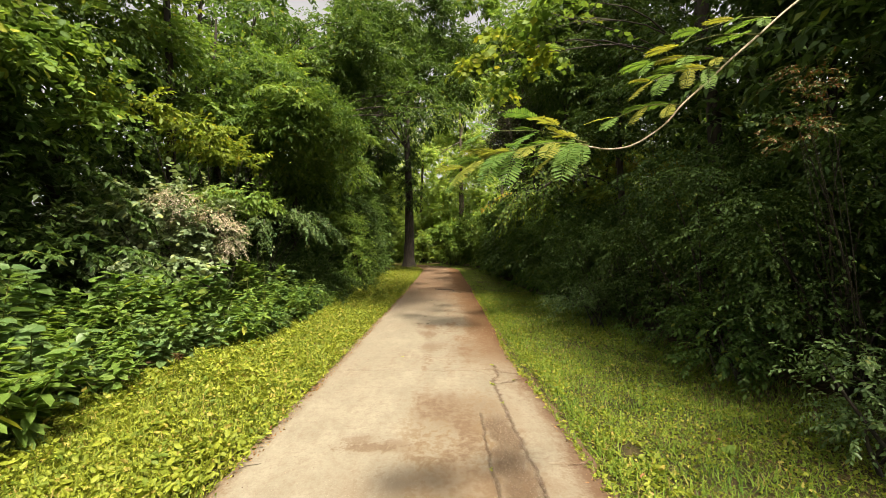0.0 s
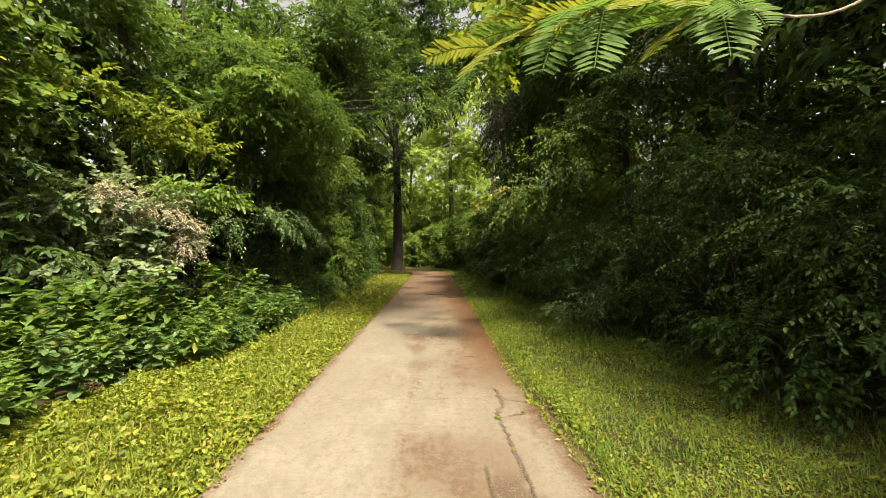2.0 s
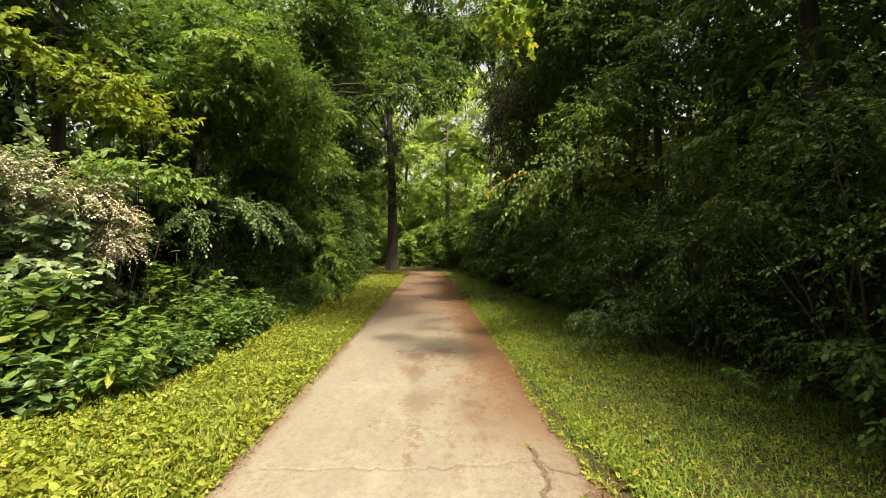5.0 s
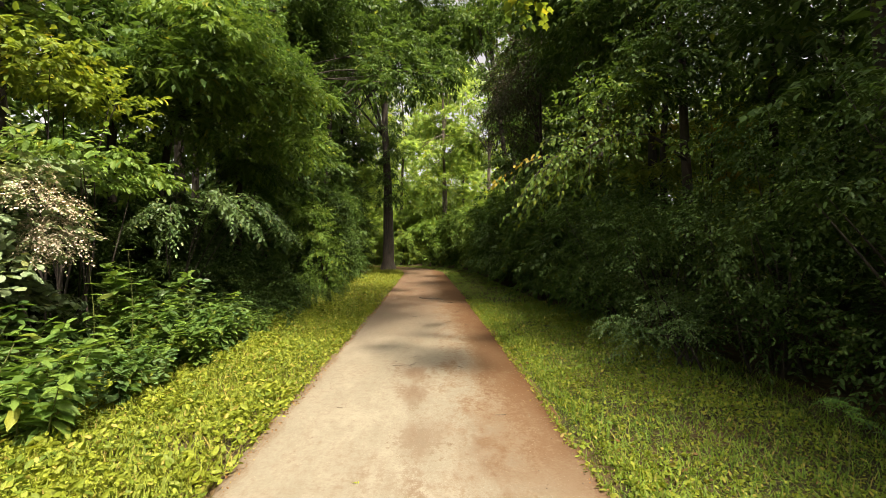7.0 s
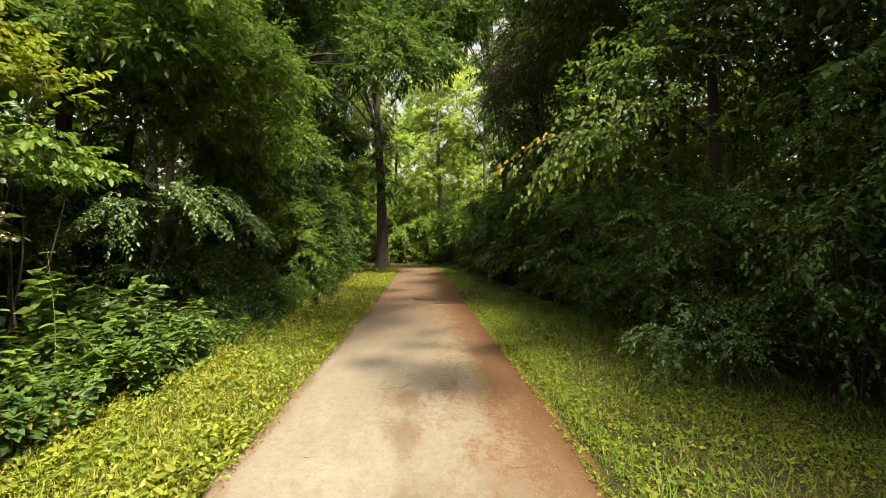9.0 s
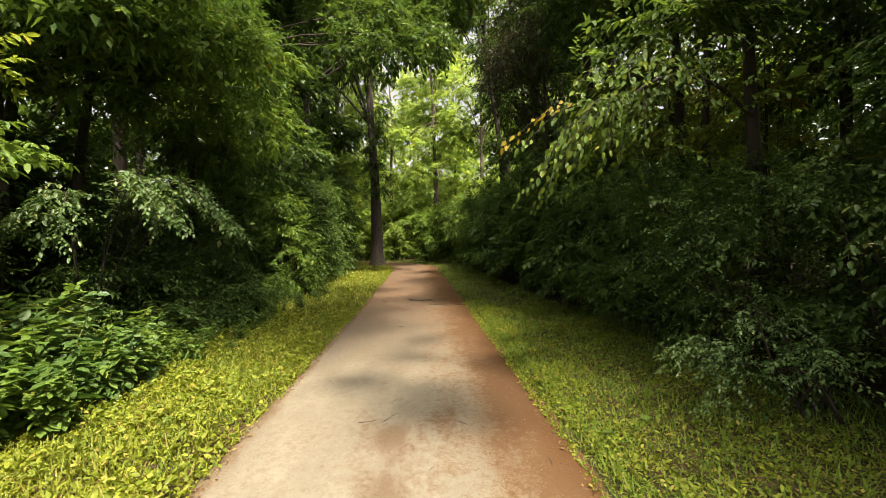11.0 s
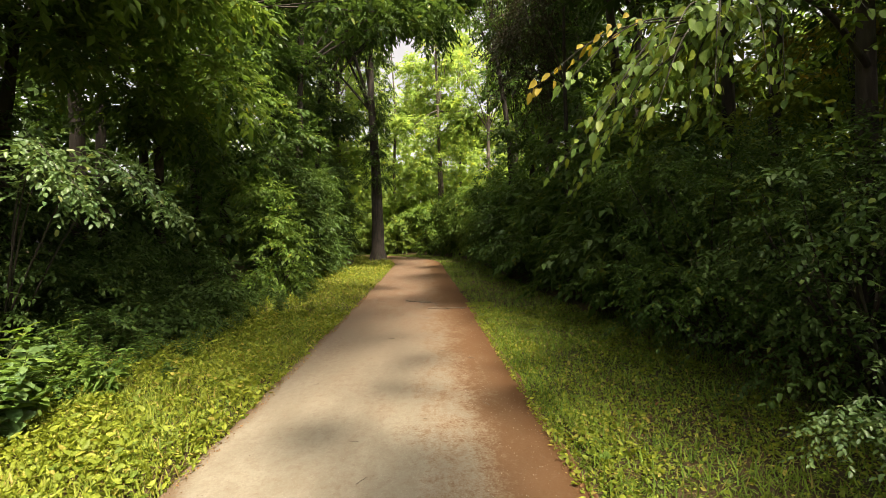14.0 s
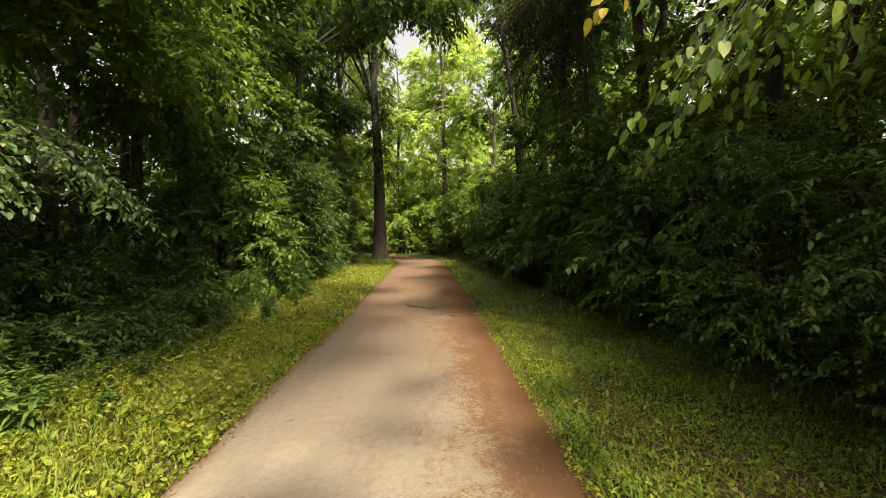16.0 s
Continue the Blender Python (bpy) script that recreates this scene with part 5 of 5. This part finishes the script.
def hanging_branch_tree():
    """An elm-like tree on the right; a branch of large toothed leaves hangs over the verge."""
    base = np.array([4.9, 11.6, float(ground_height(4.9, 11.6))])
    ob = thing("elm_tree", tuple(base), "dark tree with a lit branch of large oval leaves", "tree")
    part("trunk", mesh_np("trunk", *tube(smooth_line([(0, 0, -0.1), (0.05, 0.1, 2.0), (-0.1, 0.0, 4.5), (0, 0.2, 7.5)], 16), np.linspace(0.13, 0.04, 16) , 9, 0.05), BARK_DARK, True), ob)
    part("crown", crown_mesh("crown", bunch(6, (-0.3, 0, 5.6), (1.2, 1.2, 1.2), 0.9, 1.3, 0.8, 77) + bunch(4, (0.1, 0.3, 7.6), (1.3, 0.8, 0.4), 0.9, 1.2, 0.8, 79), 640, LEAF_DEEP, OVATE, 0.10, 13, 0.5), ob)
    # hanging leaves take a lighter green than the crown, sunlight put into colour
    lit = [((3.0 - 4.9, -0.9, 3.6), (0.7, 0.6, 0.35)), ((2.3 - 4.9, -0.7, 3.5), (0.6, 0.5, 0.3)), ((3.7 - 4.9, -0.7, 3.2), (0.7, 0.6, 0.4)), ((2.6 - 4.9, -0.9, 2.7), (0.5, 0.4, 0.3)), ((3.3 - 4.9, -1.0, 4.2), (0.7, 0.6, 0.3))]
    part("foliage", crown_mesh("foliage", lit, 95, LEAF_FRESH, OVATE, 0.10, 11, 0.4, 0.5, core=0), ob, "hanging leaves in a fresh green coloured as sunlit")
    r = np.random.default_rng(5)
    leaf_v, leaf_f = blade(0.29, 0.06, -0.10, 0.30)
    leaves = [mesh_np("leaf", leaf_v, leaf_f, m) for m in (LEAF_FRESH, LEAF_YELLOW, LEAF_FRESH, LEAF_MID, LEAF_BRIGHT_YELLOW)]
    limb = smooth_line(np.array([(4.85, 11.6, 3.3), (3.9, 11.1, 3.6), (2.9, 10.5, 3.45), (2.2, 10.1, 3.05), (1.65, 9.95, 2.65)]) - base, 40)
    part("limb", mesh_np("limb", *tube(limb, np.linspace(0.035, 0.007, 40), 6, 0.05), BARK_DARK, True), ob)
    tips = [(1.10, 10.34, 2.05), (1.35, 10.72, 1.92), (1.52, 10.88, 2.05), (1.47, 10.60, 2.18), (1.15, 9.93, 2.15), (1.32, 10.0, 2.18), (1.2, 9.75, 2.32), (1.42, 9.6, 2.25), (1.62, 10.3, 2.12), (1.78, 10.6, 2.25),
            (1.9, 10.1, 2.28), (1.35, 9.4, 2.45), (1.8, 9.65, 2.42), (2.2, 10.3, 2.35), (2.25, 9.8, 2.45), (1.0, 9.95, 2.5), (1.65, 9.4, 2.6), (2.7, 10.2, 2.5), (0.92, 10.35, 2.62), (1.3, 10.3, 2.35), (2.4, 10.7, 2.6),
            (2.6, 9.6, 3.05), (3.0, 9.9, 2.95), (2.2, 9.3, 2.95), (1.8, 9.2, 2.85), (2.9, 9.3, 3.3), (1.5, 9.6, 3.05), (2.1, 9.8, 3.3), (3.2, 10.1, 3.4)]
    for k, tip in enumerate(tips):
        tip = np.array(tip) - base
        i0 = int(np.argmin(np.linalg.norm(limb - tip, axis=1)))
        start = limb[max(6, i0 - 9)]
        line = smooth_line([start, start * 0.45 + tip * 0.55 + np.array([0, 0, 0.20]), tip], 22)
        br = part("branch", mesh_np("branch", *tube(line, np.linspace(0.008, 0.0015, 22), 4), BARK_DARK, True), ob)
        for i in range(40):
            t = 0.10 + 0.90 * i / 39
            q = line[min(21, int(t * 21))] + r.normal(0, 0.02, 3)
            d = line[min(21, int(t * 21) + 1)] - line[max(0, int(t * 21) - 1)]
            d /= np.linalg.norm(d) + 1e-9
            sideways = np.cross(d, (0, 0, 1.0)) * (1 if i % 2 else -1)
            q = q + sideways * r.uniform(0, 0.16) + d * r.normal(0, 0.03)
            fw = d * 0.65 + sideways * 0.55 + np.array([0, 0, -0.50]) + r.normal(0, 0.28, 3)
            R = rotations(fw[None], (np.array([0.1, -0.45, 0.7]) + r.normal(0, 0.4, 3))[None])[0]
            lf = part("leaf", leaves[4 if k == 18 and i > 13 else int(r.integers(0, 4))], br)
            s = r.uniform(0.058, 0.090)
            lf.matrix_basis = Matrix.Translation(tuple(q)) @ Matrix(R.tolist()).to_4x4() @ Matrix.Diagonal((s, s, s, 1))


TULIP = (np.array([(0, 0, 0), (0.46, 0.10, 0.05), (0.50, 0.42, 0.08), (0.34, 0.55, 0.05), (0.42, 0.95, -0.06), (0, 0.80, -0.04), (-0.42, 0.95, -0.06), (-0.34, 0.55, 0.05), (-0.50, 0.42, 0.08), (-0.46, 0.10, 0.05)]),
         np.array([(0, 1, 2, 3), (0, 3, 4, 5), (0, 5, 6, 7), (0, 7, 8, 9)]))


def tulip_tree():
    """Broad four-lobed yellow-green leaves high on the right, over the path."""
    base = np.array([5.4, 8.6, float(ground_height(5.4, 8.6))])
    ob = thing("tulip_tree", tuple(base), "tree with broad yellow-green leaves over the path", "tree")
    part("trunk", mesh_np("trunk", *tube(smooth_line([(0, 0, -0.1), (0.1, 0, 3.5), (-0.2, 0, 7.5), (-0.1, 0, 12.0)], 18), np.linspace(0.18, 0.05, 18), 9, 0.05), BARK_DARK, True), ob)
    lobes = [((-4.45, 0.2, 5.45), (0.5, 1.3, 0.45)), ((-3.6, -1.3, 4.9), (0.6, 0.9, 0.4)), ((-3.4, -0.7, 5.9), (0.8, 1.4, 0.4)), ((-3.2, -1.4, 5.4), (0.8, 0.8, 0.55)), ((-3.7, -2.0, 5.3), (0.7, 0.7, 0.5))]
    add_limbs(ob, np.array([-0.1, 0, 5.2]), lobes, 0.022, BARK_DARK)
    part("foliage", crown_mesh("foliage", lobes, 22, LEAF_FRESH, TULIP, 0.115, 7, 0.42, 0.5, inner=0.4, core=0), ob, "broad fresh green leaves")
    part("foliage", crown_mesh("foliage", lobes[:3], 14, LEAF_YELLOW, TULIP, 0.12, 7, 0.42, 0.5, inner=0.6, core=0), ob, "broad yellow-green leaves")
    part("crown", crown_mesh("crown", bunch(6, (2.0, 0.0, 9.6), (1.4, 1.8, 1.3), 1.0, 1.5, 0.8, 78), 330, LEAF_MID, TULIP, 0.15, 10, 0.5, core=0), ob)


tree(5.6, 13.6, 13, 0.2, [((-1.6, 0.2, 6.9), (1.2, 1.5, 0.8)), ((-0.6, -0.8, 7.8), (1.4, 1.5, 0.9)), ((-2.3, 1.4, 7.9), (1.1, 1.3, 0.7)), ((-1.4, 0.6, 9.1), (1.5, 1.6, 0.9)), ((0.8, 0.2, 6.6), (1.3, 1.4, 0.9)), ((0.4, 0.6, 10.4), (1.6, 1.6, 1.0)), ((1.0, 0.0, 8.4), (1.3, 1.3, 0.8)), ((2.4, 0.5, 8.2), (1.3, 1.3, 0.9)), ((-0.2, -0.3, 9.0), (1.2, 1.2, 0.7)), ((2.2, 0.4, 9.6), (1.2, 1.2, 0.7))], LEAF_DEEP,
     "slender woodland tree with a dark crown over the thicket", 1150, 0.13, KITE, length=0.5)
shrub(6.0, 12.6, [((-0.3, -0.2, 3.9), (0.9, 0.8, 0.16)), ((0.3, 0.2, 4.4), (0.9, 0.9, 0.16)), ((-0.5, 0.1, 3.3), (0.8, 0.7, 0.14)), ((0.2, -0.4, 2.8), (0.8, 0.6, 0.14))], LEAF_YELLOW,
      "slender shrub with layered yellow-green sprays in the thicket", 230, 0.09, length=0.34, droop=0.14, low=-0.3, core=0)
mimosa()
hanging_branch_tree()
tulip_tree()
shrub(4.4, 4.3, [((-1.70, -1.12, 2.72), (0.13, 0.16, 0.20)), ((-1.72, -1.10, 2.42), (0.11, 0.16, 0.20)), ((-1.45, -0.9, 2.96), (0.18, 0.2, 0.10))], LEAF_RUST, "thin shrub with rust-brown dying leaves", 70, 0.026, length=0.13, core=0, stem=0.006)
tree(3.9, 18.0, 10.5, 0.16, [((-1.2, -0.1, 5.6), (0.6, 0.7, 0.7)), ((-1.0, 0, 6.8), (0.8, 0.8, 0.7)), ((-0.7, 0.2, 8.0), (0.9, 0.9, 0.8))], LEAF_NEEDLE, "thin evergreen with dull brown hanging needles", 420, 0.11, KITE_SLIM, per=20, length=0.55, droop=1.1, core=0.1)


# ------------------------------------------------------------------ litter on the path
def twig(x, y, length, turn, forks, seed, name="fallen_twig", label="dry brown twig lying on the path"):
    r = np.random.default_rng(seed)
    th = length * 0.010 + 0.002
    def rod(a, ang, l, t):
        n = 7
        p = np.zeros((n, 3))
        p[:, 0] = a[0] + np.linspace(0, l, n) * math.cos(ang)
        p[:, 1] = a[1] + np.linspace(0, l, n) * math.sin(ang)
        p[1:-1, :2] += r.normal(0, l * 0.025, (n - 2, 2))
        p[:, 2] = t * 0.9 + np.abs(r.normal(0, t * 0.6, n))
        return p, tube(p, np.linspace(t, t * 0.4, n), 5, 0.1)
    main, piece = rod((0, 0), 0.0, length, th)
    pieces = [piece]
    for _ in range(forks):
        q = main[r.integers(1, 6)]
        pieces.append(rod(q, r.choice([-1, 1]) * r.uniform(0.4, 0.9), length * r.uniform(0.25, 0.55), th * 0.6)[1])
    if forks > 3:
        ob = new(name)
        ob.empty_display_size = 0.1
        for k, piece in enumerate(pieces):
            part("side_twig" if k else "stem", mesh_np("twig", *piece, BARK, True), ob)
    else:
        ob = new(name, mesh_np(name, *joined(pieces), BARK, True))
    ob.matrix_basis = pose(x, y, float(rise(x, y)) + 0.002, 0, 0, turn)
    return tagged(ob, label, "twig", "twigs on the path")


twig(-0.38, 9.62, 0.20, 62, 3, 1)
twig(-0.60, 9.65, 0.15, 8, 1, 2)
twig(-0.33, 10.12, 0.10, 50, 0, 5)
twig(-0.34, 18.8, 1.35, -52, 6, 3, "fallen_branch", "forked dry branch lying across the path")
twig(0.25, 17.3, 0.95, -14, 5, 4, "fallen_branch", "forked dry branch lying across the path")
r = np.random.default_rng(31)
for k in range(46):
    y = r.uniform(7.5, 22)
    twig(r.uniform(-1.15, 0.95), y, r.uniform(0.04, 0.13), r.uniform(0, 360), int(r.integers(0, 2)), 40 + k)


# ------------------------------------------------------------------ grit and weeds on the path
def grit(n, x0, x1, y0, y1, low, high):
    """Loose stones, most of them along the broken strip."""
    p = np.stack([rng.uniform(x0, x1, n), rng.uniform(y0, y1, n), np.zeros(n)], -1)
    S = low + (high - low) * rng.random(n) ** 3
    p[:, 2] = rise(p[:, 0], p[:, 1]) + S * 0.15
    return stamped(PEBBLE, rotations(rng.standard_normal((n, 3)), np.array([0, 0, 1.0]) + 0.3 * rng.standard_normal((n, 3))), p, S)


PEBBLE = (np.array([(0.5, 0, 0), (0, 0.5, 0.05), (-0.45, 0.05, 0), (0, -0.5, 0), (0.05, 0, 0.35), (0, 0.05, -0.3)]),
          np.array([(0, 1, 4), (1, 2, 4), (2, 3, 4), (3, 0, 4), (1, 0, 5), (2, 1, 5), (3, 2, 5), (0, 3, 5)]))


def stone_material():
    m, nt, bsdf, _ = nodes_of("grit_stone")
    geo = nt.nodes.new("ShaderNodeNewGeometry")
    col = mixed(nt, geo.outputs["Random Per Island"], (0.07, 0.045, 0.030), (0.20, 0.16, 0.12))
    col = mixed(nt, ramp(nt, noise_at(nt, geo.outputs["Position"], 150.0, 3), 0.4, 0.7, 0.0, 0.4), col, (0.08, 0.055, 0.04))
    nt.links.new(col, bsdf.inputs["Base Color"])
    bsdf.inputs["Roughness"].default_value = 0.9
    return m


def crack_grit(n):
    """Crumbs of paving and soil lying in and beside the cracks."""
    lines = [np.array(pts[2:]) for pts in CRACKS[2:]]
    k = rng.choice(len(lines), n, p=np.array([len(l) for l in lines]) / sum(len(l) for l in lines))
    u = rng.random(n)
    p = np.array([lines[a][min(len(lines[a]) - 2, int(b * (len(lines[a]) - 1)))] for a, b in zip(k, u)])
    q = np.array([lines[a][min(len(lines[a]) - 1, int(b * (len(lines[a]) - 1)) + 1)] for a, b in zip(k, u)])
    p = p + (q - p) * rng.random((n, 1)) + rng.normal(0, 0.013, (n, 2))
    S = 0.003 + 0.011 * rng.random(n) ** 2
    P = np.column_stack([p, rise(p[:, 0], p[:, 1]) + S * 0.05])
    return stamped(PEBBLE, rotations(rng.standard_normal((n, 3)), np.array([0, 0, 1.0]) + 0.3 * rng.standard_normal((n, 3))), P, S)


v, f = joined([crack_grit(2600), grit(3600, 0.37, 0.70, 1.2, 4.3, 0.004, 0.015), grit(350, 0.55, 1.0, 4.2, 6.0, 0.004, 0.014), grit(3000, 0.50, 1.08, 5.5, 18, 0.004, 0.015), grit(900, -1.38, -1.1, 1.5, 18, 0.004, 0.013), grit(900, -1.1, 0.6, 1.5, 18, 0.003, 0.008)])
tagged(new("gravel", mesh_np("gravel", v, f, stone_material())), "loose rusty grit along the broken edge of the paving", "gravel", kind="stuff")


def weed(x, y, size, seed):
    """A small rosette of leaves growing out of a crack."""
    r = np.random.default_rng(seed)
    n = 22
    a = r.uniform(0, 2 * np.pi, n)
    R = rotations(np.stack([np.cos(a), np.sin(a), r.uniform(0.1, 0.9, n)], -1), np.array([0, 0, 1.0]) + 0.3 * r.standard_normal((n, 3)))
    P = np.stack([r.normal(0, size * 0.3, n), r.normal(0, size * 0.3, n), r.uniform(-0.01, size * 0.3, n)], -1)
    ob = new("weed", mesh_np("weed", *stamped(GROUNDBLADE, R, P, size * 0.7 * r.uniform(0.5, 1.1, n)), GROUNDLEAF))
    ob.location = (x, y, float(rise(x, y)) - 0.004)
    return tagged(ob, "small green weed growing out of a crack in the paving", "weed", "weeds in the cracks")


for k, (x, y, size) in enumerate(((0.62, 5.26, 0.05), (0.70, 6.16, 0.04), (0.90, 5.42, 0.03), (0.64, 4.6, 0.03), (0.36, 3.2, 0.025), (-0.63, 6.63, 0.03))):
    weed(x, y, size, 90 + k)


def broad_weed(x, y, size, seed):
    """A flat rosette of a few broad leaves in the grass."""
    r = np.random.default_rng(seed)
    z = float(ground_height(x, y))
    ob = thing("plantain", (x, y, z + 0.02), "broad-leaved green weed in the short grass", "weed", "broad-leaved weeds")
    leaf_v, leaf_f = blade(0.34, 0.08, -0.14, 0.40)
    for k in range(int(r.integers(3, 6))):
        a = k * 2.4 + r.normal(0, 0.3)
        R = rotations(np.array([[math.cos(a), math.sin(a), r.uniform(0.25, 0.8)]]), np.array([[0, 0, 1.0]]) + 0.2 * r.standard_normal((1, 3)))[0]
        part("leaf", mesh_np("leaf", leaf_v @ R.T * size * r.uniform(0.7, 1.1), leaf_f, LEAF_FRESH), ob)
    return ob


for k, (x, y, size) in enumerate(((2.27, 3.40, 0.10), (1.75, 6.2, 0.07), (1.5, 7.4, 0.08), (2.1, 7.9, 0.07), (1.42, 9.1, 0.09), (1.9, 9.3, 0.07), (1.38, 10.2, 0.08), (1.6, 11.4, 0.08), (2.6, 5.1, 0.07), (1.3, 5.0, 0.07), (-2.2, 4.4, 0.09), (-2.7, 6.6, 0.09), (-1.9, 8.8, 0.08), (-2.5, 10.4, 0.08), (-1.8, 11.6, 0.08))):
    broad_weed(x, y, size, 140 + k)


def dry_seedhead(x, y, height):
    """A bent stalk with a withered brown flower head."""
    z = float(ground_height(x, y))
    ob = thing("withered_flower", (x, y, z), "withered brown flower head on a bent stalk", "herb")
    line = smooth_line([(0, 0, -0.02), (0.03, -0.02, height * 0.6), (0.10, -0.06, height)], 9)
    part("stem", mesh_np("stem", *tube(line, np.linspace(0.005, 0.003, 9), 4), STEM), ob)
    n = 46
    d = rng.standard_normal((n, 3))
    d /= np.linalg.norm(d, axis=1)[:, None]
    v, f = stamped(KITE, rotations(d, np.array([0, 0, 1.0]) + 0.4 * rng.standard_normal((n, 3))), line[-1] + d * 0.015, rng.uniform(0.04, 0.075, n))
    part("flower_head", mesh_np("flower_head", v, f, LEAF_RUST), ob, "withered brown petals")


dry_seedhead(-3.36, 5.32, 0.34)


def tall_sprig(x, y, height, seed):
    """One thin upright stalk above the herbs, with pairs of broad leaves."""
    r = np.random.default_rng(seed)
    z = float(ground_height(x, y))
    ob = thing("tall_herb", (x, y, z), "lone tall herb stalk with pairs of broad leaves", "herb", "tall herbs")
    line = smooth_line([(0, 0, -0.02), (0.04, 0.0, height * 0.5), (0.0, -0.03, height)], 12)
    part("stem", mesh_np("stem", *tube(line, np.linspace(0.007, 0.002, 12), 4), STEM), ob)
    leaf_v, leaf_f = blade(0.30, 0.08, -0.16, 0.38)
    for i in range(5):
        q = line[min(11, 5 + int(i * 1.5))]
        for k in range(2):
            a = i * 1.57 + k * math.pi + r.normal(0, 0.2)
            R = rotations(np.array([[math.cos(a), math.sin(a), r.uniform(-0.15, 0.25)]]), np.array([[0, 0, 1.0]]))[0]
            part("leaf", mesh_np("leaf", leaf_v @ R.T * (0.17 - 0.022 * i) + q, leaf_f, LEAF_FRESH), ob)
    return ob


tall_sprig(-3.95, 9.38, 1.62, 3)
tall_sprig(-4.15, 9.0, 1.45, 4)
twig(-1.53, 3.2, 0.16, 28, 1, 95, label="dry brown twig at the path's edge")


def seedling(x, y, height, turns):
    """A mimosa seedling: a thin stem with a few feathery leaves."""
    z = float(ground_height(x, y))
    ob = thing("mimosa_seedling", (x, y, z), "feathery-leaved seedling at the thicket's foot", "seedling")
    stem = smooth_line([(0, 0, -0.02), (0.02, 0, height * 0.6), (0, 0.02, height)], 8)
    part("stem", mesh_np("stem", *tube(stem, np.linspace(0.005, 0.002, 8), 4), STEM), ob)
    for k, turn in enumerate(turns):
        a = radians(turn)
        way, across = np.array([math.cos(a), math.sin(a), 0]), np.array([-math.sin(a), math.cos(a), 0])
        t = np.linspace(0, 1, 10)[:, None]
        spine = stem[-1 - k % 3] + way * t * 0.20 + np.array([0, 0, 1.0]) * (0.05 * t - 0.10 * t ** 2)
        fw = np.vstack([across + 0.4 * way, -across + 0.4 * way] * 9)
        P = np.repeat(spine[1:], 2, axis=0)
        S = np.repeat(0.062 * np.sin(np.pi * (0.25 + 0.65 * t[1:, 0])), 2)
        leaflets = stamped(blade(0.16, 0.02, -0.08, 0.42), rotations(fw, np.array([[0, 0, 1.0]]) + rng.normal(0, 0.12, (18, 3))), P, S)
        part("frond", mesh_np("frond", *joined([tube(spine, np.linspace(0.002, 0.001, 10), 4), leaflets]), FROND), ob)


seedling(2.78, 6.55, 0.50, (200, 250, 300, 160, 20))
